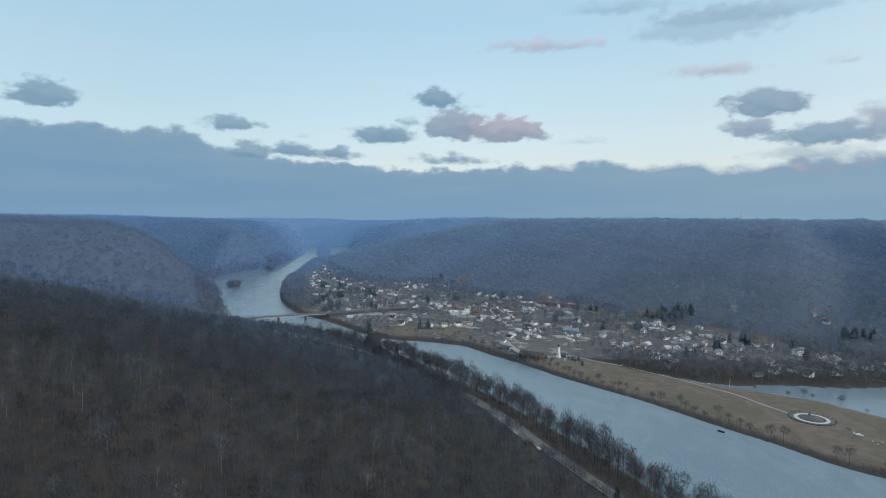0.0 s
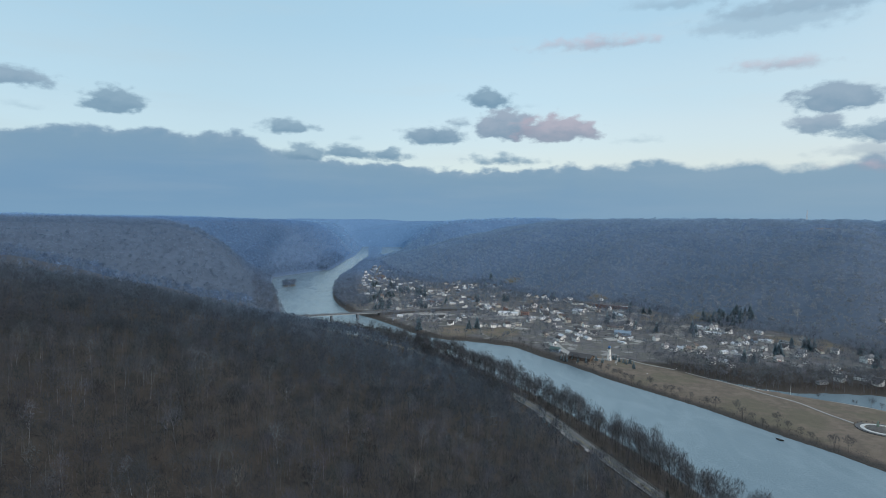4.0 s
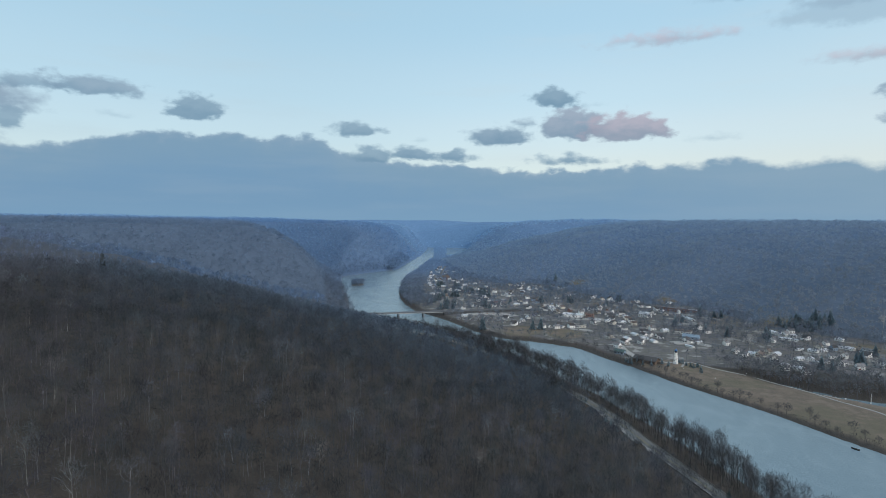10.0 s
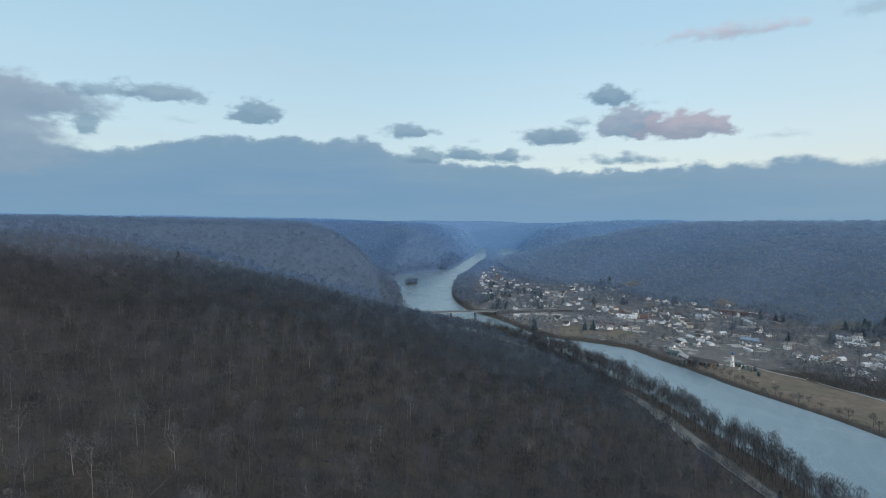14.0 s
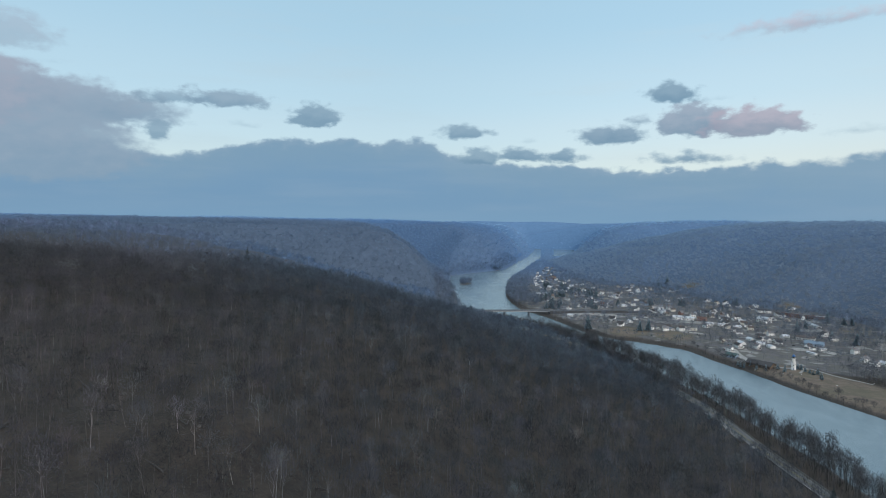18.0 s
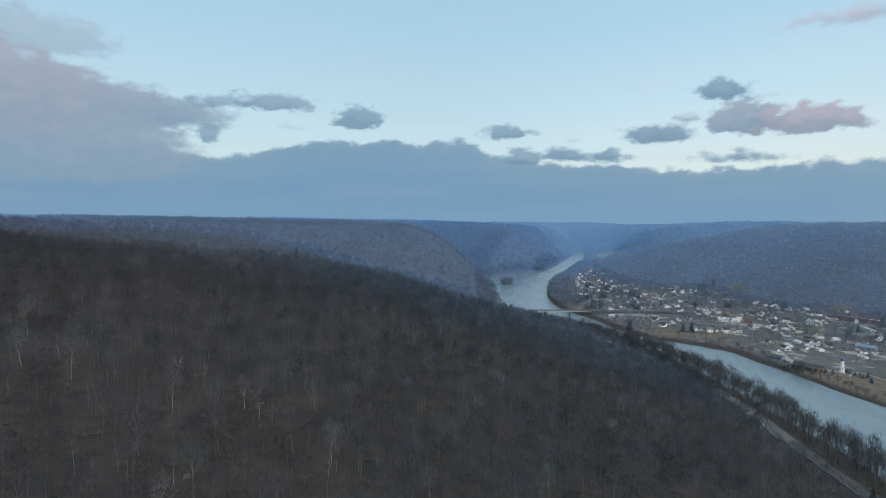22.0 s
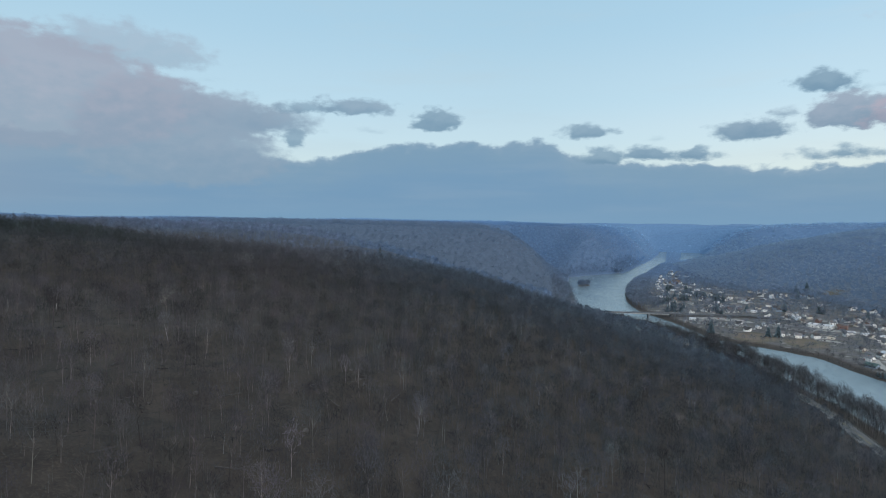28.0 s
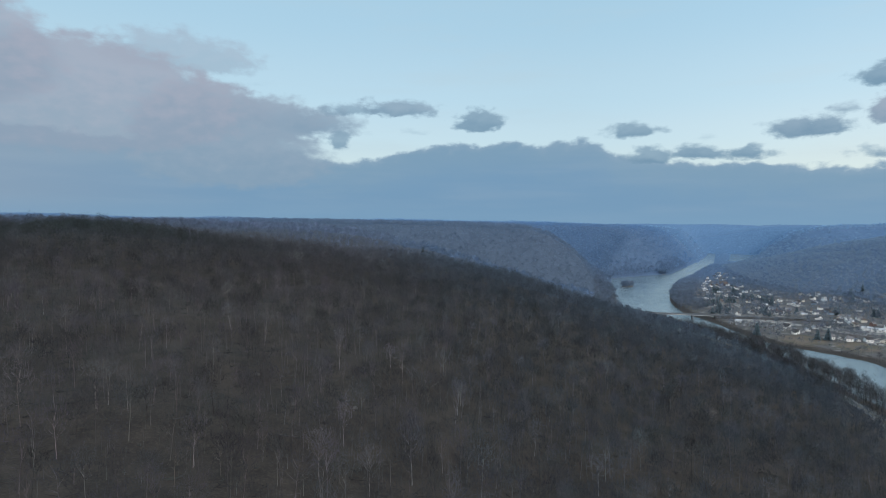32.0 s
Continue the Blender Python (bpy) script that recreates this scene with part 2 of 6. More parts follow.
def water_material():
    m = bpy.data.materials.new("river_water")
    m.use_nodes = True
    g = Graph(m.node_tree)
    out = g.node("ShaderNodeOutputMaterial")
    bsdf = g.node("ShaderNodeBsdfPrincipled")
    pos = g.node("ShaderNodeTexCoord").outputs["Object"]
    streak = g.noise(g.vec("MULTIPLY", pos, (1.0, 0.45, 1.0)), 0.02, 6, 0.65, 1.2)[0]
    g.put(bsdf.inputs["Base Color"], g.mix(g.step(streak, 0.4, 0.7), (0.150, 0.208, 0.246), (0.182, 0.244, 0.280)))
    g.put(bsdf.inputs["Roughness"], g.step(streak, 0.35, 0.68, 0.15, 0.22))
    bsdf.inputs["IOR"].default_value = 1.33
    calm = g.step(streak, 0.35, 0.7, 0.42, 0.62)
    wave = g.vec("SUBTRACT", g.noise(pos, 0.7, 3, 0.6)["Color"], (0.5, 0.5, 0.5))
    tilt = g.vec("SCALE", wave)
    g.put(tilt.node.inputs["Scale"], calm)
    g.put(bsdf.inputs["Normal"], g.vec("NORMALIZE", g.vec("ADD", g.vec("MULTIPLY", tilt, (1, 1, 0)), (0, 0, 1))))
    g.put(out.inputs[0], bsdf.outputs[0])
    return m


def ground_material():
    """Leaf litter, mown grass, town lots and river bank by the zones stored on the mesh."""
    m = bpy.data.materials.new("valley_ground")
    m.use_nodes = True
    g = Graph(m.node_tree)
    out = g.node("ShaderNodeOutputMaterial")
    bsdf = g.node("ShaderNodeBsdfPrincipled")
    pos = g.node("ShaderNodeTexCoord").outputs["Object"]
    zone = g.node("ShaderNodeVertexColor")
    zone.layer_name = "zone"
    sep = g.node("ShaderNodeSeparateColor")
    g.put(sep.inputs[0], zone.outputs[0])
    big = g.noise(pos, 0.012, 5, 0.6)[0]
    mid = g.noise(pos, 0.09, 5, 0.65)[0]
    fine = g.noise(pos, 0.9, 4, 0.7)[0]
    litter = g.mix(g.step(mid, 0.3, 0.7), (0.024, 0.0195, 0.016), (0.056, 0.044, 0.036))
    litter = g.mix(g.step(fine, 0.45, 0.75, 0, 0.55), litter, (0.104, 0.082, 0.065))
    grass = g.mix(g.step(mid, 0.35, 0.68), (0.118, 0.094, 0.072), (0.178, 0.138, 0.108))
    grass = g.mix(g.step(big, 0.46, 0.60, 0, 0.55), grass, (0.102, 0.096, 0.060))
    grass = g.mix(g.step(fine, 0.5, 0.8, 0, 0.35), grass, (0.25, 0.20, 0.15))
    lots = g.noise(pos, 0.026, 4, 0.62)[0]
    town = g.mix(g.step(mid, 0.35, 0.65), (0.085, 0.080, 0.082), (0.142, 0.134, 0.138))
    town = g.mix(g.step(lots, 0.46, 0.52, 0, 0.75), town, (0.120, 0.114, 0.100))
    town = g.mix(g.step(lots, 0.56, 0.61, 0, 0.8), town, (0.30, 0.29, 0.28))
    town = g.mix(g.step(fine, 0.5, 0.75, 0, 0.4), town, (0.19, 0.185, 0.18))
    bank = g.mix(g.step(fine, 0.3, 0.7), (0.034, 0.031, 0.029), (0.066, 0.057, 0.051))
    # floor of the far woods, with haze painted in as a blue tint
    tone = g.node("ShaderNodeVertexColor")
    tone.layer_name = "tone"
    hazed_floor = g.mix(1.0, g.mix(g.step(mid, 0.3, 0.7), (0.108, 0.130, 0.152), (0.150, 0.176, 0.204)), tone.outputs[0], "MULTIPLY")
    col = g.mix(zone.outputs[1], litter, hazed_floor)
    col = g.mix(sep.outputs[0], col, grass)
    col = g.mix(sep.outputs[1], col, town)
    col = g.mix(sep.outputs[2], col, bank)
    g.put(bsdf.inputs["Base Color"], col)
    bsdf.inputs["Roughness"].default_value = 0.95
    b = g.node("ShaderNodeBump")
    b.inputs["Strength"].default_value, b.inputs["Distance"].default_value = 0.7, 0.5
    g.put(b.inputs["Height"], fine)
    g.put(bsdf.inputs["Normal"], b.outputs[0])
    g.put(out.inputs[0], bsdf.outputs[0])
    return m


M_GROUND = ground_material()
M_WATER = water_material()
M_TWIG = material("bare_twigs", (0.089, 0.093, 0.100), (0.053, 0.056, 0.060), 0.9, 0.028, 0.35, island=0.35, tone=True, thin=0.5)
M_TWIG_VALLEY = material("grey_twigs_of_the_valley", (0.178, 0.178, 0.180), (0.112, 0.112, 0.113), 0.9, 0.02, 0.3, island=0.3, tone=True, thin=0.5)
M_TWIG_PLAIN = material("dark_twigs", (0.108, 0.113, 0.124), (0.056, 0.059, 0.066), 0.9, 0.05, 0.5, island=0.5, thin=0.5)
M_BARK_PLAIN = material("rough_bark", (0.105, 0.101, 0.098), (0.052, 0.050, 0.049), 0.9, 0.1, 2.0, island=0.5)
M_BARK = material("grey_bark", (0.160, 0.156, 0.154), (0.050, 0.049, 0.049), 0.9, 0.05, 1.5, island=0.6, tone=True)
M_PALE = material("pale_bark", (0.24, 0.236, 0.228), (0.14, 0.136, 0.13), 0.85, 0.3, 2.0, island=0.5)
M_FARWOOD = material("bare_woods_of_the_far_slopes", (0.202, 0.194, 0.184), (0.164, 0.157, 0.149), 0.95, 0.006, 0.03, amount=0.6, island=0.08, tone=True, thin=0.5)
# needle colour raised and blued to carry haze and offset self-shadowing
M_NEEDLE = material("hazed_needles", (0.250, 0.335, 0.385), (0.150, 0.210, 0.245), 0.85, 0.15, 1.2, island=0.8, thin=0.5)
M_EARTH = material("grassy_earth", (0.098, 0.104, 0.112), (0.062, 0.066, 0.072), 0.95, 0.05, 0.8)
M_BRIDGE = material("grey_bridge_concrete", (0.165, 0.188, 0.215), (0.105, 0.120, 0.140), 0.9, 0.15, 2.0)


# ---------------------------------------------------------------- the lie of the land
WATER_Z = 1.0
RIVER_WEST = [(640, -700), (420, -250), (330, 60), (236, 290), (186, 400), (142, 520), (60, 690), (-42, 850), (-160, 960), (-290, 1035),
              (-410, 1120), (-500, 1320), (-583, 1518), (-645, 1640), (-708, 1800), (-764, 1950), (-748, 2050), (-715, 2183), (-668, 2343), (-725, 2742),
              (-808, 3359), (-967, 4199), (-1090, 4800), (-1250, 5600)]
RIVER_EAST = [(-1000, 5600), (-1010, 4800), (-925, 4250), (-790, 3640), (-690, 3150), (-640, 2760), (-582, 2347), (-553, 2066), (-492, 1772), (-445, 1561),
              (-385, 1397), (-322, 1262), (-255, 1195), (-207, 1136), (-148, 1052), (-95, 1002), (-19, 984), (40, 957), (79, 891),
              (116, 845), (166, 765), (220, 694), (244, 663), (285, 596), (323, 540), (347, 496), (372, 471), (425, 380), (560, 180), (900, -600)]
CREEK = [(288, 812), (300, 800), (345, 760), (390, 741), (425, 748), (472, 746), (524, 737), (590, 745), (760, 700), (900, 560), (1000, 300), (620, 120), (520, 400),
         (535, 540), (488, 626), (453, 683), (404, 716), (345, 750), (298, 796)]
BACKWATER = [(-900, 4640), (-745, 4640), (-625, 4050), (-552, 3400), (-640, 3370), (-690, 3440), (-720, 3700), (-800, 4100)]
EAST_FOOT = [(-800, 4900), (-560, 3300), (-560, 2650), (-321, 1990), (-170, 1790), (-40, 1830), (130, 1480), (330, 1425), (400, 1170),
             (530, 1090), (600, 980), (640, 880), (760, 830), (1000, 750), (1250, 450), (1500, -400), (1700, -1500)]
# side hollows: x, y, floor height
HOLLOWS = [
    [(-392, 1112, 2), (-470, 975, 22), (-630, 835, 56), (-765, 645, 92), (-810, 470, 122), (-790, 250, 152), (-800, 40, 176)],
    [(-470, 1250, 2), (-605, 1150, 14), (-800, 1085, 58), (-1000, 965, 104), (-1250, 800, 145), (-1600, 600, 180)],
    [(-660, 1800, 2), (-800, 1960, 14), (-1050, 2250, 50), (-1400, 2500, 110), (-2000, 2500, 170)],
    [(-850, 3650, 2), (-1150, 3950, 60), (-1700, 4100, 130), (-2400, 4000, 190)],
]
EAST_HOLLOWS = [
    [(620, 960, 14), (820, 1150, 45), (1050, 1450, 110), (1250, 1900, 180), (1400, 2300, 215)],
    [(-560, 2780, 8), (-380, 2960, 40), (-100, 3120, 88), (200, 3300, 140), (600, 3500, 200)],
]
SLOPE_NEAR = [(0, 0.2), (9, 4), (30, 11), (52, 16.5), (74, 17.2), (100, 25), (234, 61), (325, 85), (380, 104), (440, 124), (520, 134), (740, 158), (1000, 171), (1600, 184)]
SLOPE_BLUFF = [(0, 0.2), (14, 4), (45, 20), (95, 88), (145, 138), (200, 168), (270, 182), (400, 188), (700, 190), (1600, 194)]
SLOPE_EAST = [(0, 0), (60, 10), (250, 62), (500, 126), (750, 174), (1000, 196), (1400, 204), (2600, 209)]

SLOPE_EAST_FAR = [(0, 0), (40, 16), (120, 78), (240, 148), (360, 178), (520, 191), (1000, 196), (2600, 200)]


def line_distance(x, y, pts):
    """Distance to a polyline, and how far along it (0 to the number of its legs)."""
    best = np.full(x.shape, 1e18)
    along = np.zeros(x.shape)
    for i in range(len(pts) - 1):
        ax, ay, bx, by = pts[i][0], pts[i][1], pts[i + 1][0], pts[i + 1][1]
        dx, dy = bx - ax, by - ay
        u = np.clip(((x - ax) * dx + (y - ay) * dy) / (dx * dx + dy * dy), 0, 1)
        d = (x - ax - u * dx) ** 2 + (y - ay - u * dy) ** 2
        near = d < best
        best, along = np.where(near, d, best), np.where(near, i + u, along)
    return np.sqrt(best), along


def inside(x, y, poly):
    hit = np.zeros(x.shape, bool)
    for (ax, ay), (bx, by) in zip(poly, poly[1:] + poly[:1]):
        if ay == by:
            continue
        hit ^= ((ay > y) != (by > y)) & (x < (bx - ax) * (y - ay) / (by - ay) + ax)
    return hit


def smooth01(v, lo, hi):
    u = np.clip((v - lo) / (hi - lo), 0, 1)
    return u * u * (3 - 2 * u)


def soft_min(a, b, k):
    h = np.clip(0.5 + 0.5 * (b - a) / k, 0, 1)
    return b * (1 - h) + a * h - k * h * (1 - h)


def wobble(x, y):
    """Small undulations of the ground, metres."""
    return (np.sin(x * 0.021 + 1.3 * np.sin(y * 0.013)) + np.sin(y * 0.027 + 1.7 * np.sin(x * 0.017 + 2))
            + 0.6 * np.sin((x + y) * 0.047 + 3 * np.sin(y * 0.009)) + 0.5 * np.sin((x - 0.6 * y) * 0.075))


WEST_POLY = RIVER_WEST + [(-9000, 5600), (-9000, -9000), (640, -9000)]
RIVER_POLY = RIVER_WEST + RIVER_EAST
EAST_POLY = EAST_FOOT[::-1] + [(-800, 9000), (9000, 9000), (9000, -1500)]


def land(x, y):
    """Height of the ground, and what covers it: a dictionary of masks."""
    x, y = np.asarray(x, float), np.asarray(y, float)
    west = inside(x, y, WEST_POLY)
    river = inside(x, y, RIVER_POLY)
    creek = inside(x, y, CREEK)
    back = inside(x, y, BACKWATER)
    dw, aw = line_distance(x, y, RIVER_WEST)
    de, _ = line_distance(x, y, RIVER_EAST)
    dc, _ = line_distance(x, y, CREEK + CREEK[:1])
    db, _ = line_distance(x, y, BACKWATER + BACKWATER[:1])
    wob = wobble(x, y)
    # west side: long near slope, then steep bluffs beyond the bridge
    near = np.interp(dw, *zip(*SLOPE_NEAR))
    bluff = np.interp(dw, *zip(*SLOPE_BLUFF))
    hw = near + (bluff - near) * smooth01(aw, 9.2, 10.6)
    for i, hol in enumerate(HOLLOWS):
        d, a = line_distance(x, y, hol)
        floor = np.interp(a, range(len(hol)), [q[2] for q in hol])
        rise = (0.42, 0.50, 0.55, 0.55)[i]
        hw = soft_min(hw, floor + np.maximum(d - 12, 0) * rise, 20)
    hw = hw + 20 * np.exp(-((x + 650) ** 2 + (y - 130) ** 2) / 130 ** 2)
    hw = np.maximum(hw, np.interp(dw, (0, 9, 30), (0.2, 3, 5)))
    hw = hw + wob * np.interp(dw, (40, 90, 300), (0, 0.6, 2.0))
    # east side: flats, then the long hill
    df, af = line_distance(x, y, EAST_FOOT)
    east_hill = inside(x, y, EAST_POLY)
    flat = np.interp(de, (0, 8, 30, 120), (0.2, 3.5, 6.0, 7.5))
    flat = flat + np.where(east_hill, 0, np.interp(df, (0, 60, 250), (9, 5, 0))) * smooth01(y, 900, 1100)
    rise_e = np.interp(df, *zip(*SLOPE_EAST))
    rise_e = rise_e + (np.interp(df, *zip(*SLOPE_EAST_FAR)) - rise_e) * smooth01(y, 2950, 3350)
    he = flat + np.where(east_hill, rise_e + np.where(True, 9 * smooth01(y, 900, 1100), 0), 0)
    for hol in EAST_HOLLOWS:
        d, a = line_distance(x, y, hol)
        floor = np.interp(a, range(len(hol)), [q[2] for q in hol])
        he = soft_min(he, floor + np.maximum(d - 20, 0) * 0.46, 24)
    he = np.where(east_hill, he + wob * np.interp(df, (0, 200, 900), (0, 2.0, 4.0)), he + 0.25 * wob)
    h = np.where(west, hw, he)
    # last ridges all round
    r = np.hypot(x - 20, y + 60)
    h = h + smooth01(r, 3300, 4600) * (10 + 7 * np.sin(np.arctan2(x, y) * 9 + 1.0) + 5 * np.sin(np.arctan2(x, y) * 23)) * np.where(h > 150, 1, 0.0)
    # the valley bends away: spur and last ridge close it, fitted to the view
    far, way = np.hypot(x, y), np.degrees(np.arctan2(x, y))
    spur = smooth01(far, 4505, 4650) * np.interp(way, (-20, -16, -14, -7.6, -5), (20, 60, 104, 206, 210))
    end = smooth01(far, 4700, 4880) * (208 + 5 * np.sin(x * 0.004) + 3 * np.sin(x * 0.011))
    h = np.maximum(h, np.maximum(spur, end) * smooth01(y, 1500, 2500))
    # water beds
    river = river & (np.hypot(x, y) < 4500)
    back = back & (np.hypot(x, y) < 4500)
    h = np.where(river, np.minimum(-0.2 - 0.08 * np.minimum(np.minimum(dw, de), 40), 0.2), h)
    bank_c = np.interp(dc, (0, 6, 22), (0.2, 3.0, 7))
    h = np.where(creek, -1.5, np.where(dc < 22, np.minimum(h, bank_c), h))
    db = np.where(np.hypot(x, y) < 4440, db, 1e9)
    h = np.where(back, -1.5, np.where(db < 22, np.minimum(h, np.interp(db, (0, 22), (0.2, 5))), h))
    return h, dict(west=west, river=river | creek | back, hill=east_hill, dw=dw, aw=aw, de=de, dc=dc, df=df)


PARK = [(372, 476), (347, 502), (285, 602), (244, 668), (166, 771), (118, 850), (150, 890), (196, 886), (246, 836), (285, 782), (343, 740), (404, 718),
        (453, 684), (488, 627), (528, 540), (518, 400), (430, 380)]


LAWNS = [(427, 1203, 34), (505, 1030, 30), (-60, 1060, 42), (20, 1050, 40), (62, 1785, 30), (270, 1470, 26), (110, 1440, 22), (330, 1230, 25), (560, 1000, 24), (1050, 1930, 58)]


def mesh_object(name, verts, faces, mats, smooth=False, index=None, parent=None):
    """A mesh from arrays: verts (n, 3), faces (m, 3) or (m, 4)."""
    verts, faces = np.asarray(verts, np.float32), np.asarray(faces, np.int32)
    me = bpy.data.meshes.new(name)
    k = faces.shape[1]
    me.vertices.add(len(verts))
    me.vertices.foreach_set("co", verts.ravel())
    me.loops.add(faces.size)
    me.loops.foreach_set("vertex_index", faces.ravel())
    me.polygons.add(len(faces))
    me.polygons.foreach_set("loop_start", np.arange(0, faces.size, k, dtype=np.int32))
    if index is not None:
        me.polygons.foreach_set("material_index", np.asarray(index, np.int32))
    me.polygons.foreach_set("use_smooth", np.full(len(faces), smooth))
    for m in mats:
        me.materials.append(m)
    me.update(calc_edges=True)
    ob = new(name, me)
    ob.parent = parent
    return ob


# haze put into the colour: distance, then red, green and blue factors
HAZE_TONES = [(400, 0.72, 0.72, 0.72), (900, 1.04, 1.09, 1.19), (1500, 1.16, 1.42, 1.82), (2400, 1.26, 1.84, 2.68), (3400, 1.36, 2.18, 3.3), (4600, 1.55, 2.6, 3.9), (4950, 1.75, 2.85, 4.2)]


def haze_tint(x, y):
    """Haze painted into woods and ground: paler and more blue with distance."""
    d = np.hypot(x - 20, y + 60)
    return np.stack([np.interp(d, [w[0] for w in HAZE_TONES], [w[k] for w in HAZE_TONES]) for k in (1, 2, 3)], -1)


def build_ground():
    az = np.concatenate([np.arange(-180, -62, 4.0), np.arange(-62, -42, 1.0), np.arange(-42, 80, 0.5), np.arange(80, 112, 1.0), np.arange(112, 180, 4.0)])
    rr = [0.05, 2.0, 4.5]
    while rr[-1] < 6200:
        rr.append(rr[-1] + min(max(5.5, rr[-1] * 0.0145), 45.0))
    rr = np.array(rr)
    a, r = np.meshgrid(np.radians(az), rr)
    x, y = 20 - r * np.sin(a), -60 + r * np.cos(a)
    h, m = land(x, y)
    zone = np.zeros((*x.shape, 4), np.float32)
    dp, _ = line_distance(x, y, PARK + PARK[:1])
    park = np.where(inside(x, y, PARK), smooth01(dp, -1, 8), 0)
    zone[..., 0] = park
    for lx, ly, lr in LAWNS:
        zone[..., 0] = np.maximum(zone[..., 0], 1 - smooth01(np.hypot(x - lx, (y - ly) * 0.8), lr * 0.8, lr))
    verge = m["west"] & (m["dw"] > 10) & (m["dw"] < 80) & (m["aw"] < 9)
    zone[..., 0] = np.where(verge, 0.12 * smooth01(m["dw"], 10, 20) * (1 - smooth01(m["dw"], 74, 82)), zone[..., 0])
    zone[..., 1] = np.where(~m["west"] & ~m["hill"] & (park == 0) & (y > 860) & (y < 2900), smooth01(m["de"], 14, 30) * (1 - smooth01(y, 1600, 2300)), 0) * (1 - zone[..., 0])
    edge = np.minimum(np.where(m["west"], m["dw"], m["de"]), m["dc"])
    zone[..., 2] = np.where((edge < 13) & (np.hypot(x, y) < 3000), 1 - smooth01(edge, 7, 13), 0)
    # share of the haze-tinted floor, growing with distance
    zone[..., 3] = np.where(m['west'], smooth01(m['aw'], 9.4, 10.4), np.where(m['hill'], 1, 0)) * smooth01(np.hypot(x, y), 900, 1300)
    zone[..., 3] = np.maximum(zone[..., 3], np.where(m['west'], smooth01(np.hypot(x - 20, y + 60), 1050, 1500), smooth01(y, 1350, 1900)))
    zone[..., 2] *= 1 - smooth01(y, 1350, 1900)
    nr, na = x.shape
    idx = np.arange(nr * na).reshape(nr, na)
    nxt = np.roll(idx, -1, axis=1)
    faces = np.stack([idx[:-1], idx[1:], nxt[1:], nxt[:-1]], -1).reshape(-1, 4)
    ob = mesh_object("ground", np.stack([x, y, h], -1).reshape(-1, 3), faces, [M_GROUND], smooth=True)
    layer = ob.data.color_attributes.new("zone", "FLOAT_COLOR", "POINT")
    layer.data.foreach_set("color", zone.reshape(-1))
    # haze tint by distance, stored as vertex colour
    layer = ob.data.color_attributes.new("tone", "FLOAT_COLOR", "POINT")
    layer.data.foreach_set("color", np.concatenate([haze_tint(x.ravel(), y.ravel()) / 2, np.ones((x.size, 1))], 1).astype(np.float32).ravel())
    tagged(ob, "brown leaf-littered valley ground with grassy river flats", "ground", kind="structure")
    # water: one sheet at the river's level
    gx, gy = np.meshgrid(np.linspace(-2200, 1800, 41), np.linspace(-1200, 5400, 61))
    i = np.arange(gx.size).reshape(gx.shape)
    f = np.stack([i[:-1, :-1], i[:-1, 1:], i[1:, 1:], i[1:, :-1]], -1).reshape(-1, 4)
    w = mesh_object("water", np.stack([gx, gy, np.full(gx.shape, WATER_Z)], -1).reshape(-1, 3), f, [M_WATER], smooth=True)
    tagged(w, "pale grey-blue wide river with light ripples", "river", kind="structure")


build_ground()


# ---------------------------------------------------------------- woods
rng = np.random.default_rng(7)


def sliver(p, q, w, side):
    """A twig: one long thin triangle from p to q."""
    return [p - side * w, p + side * w, q]


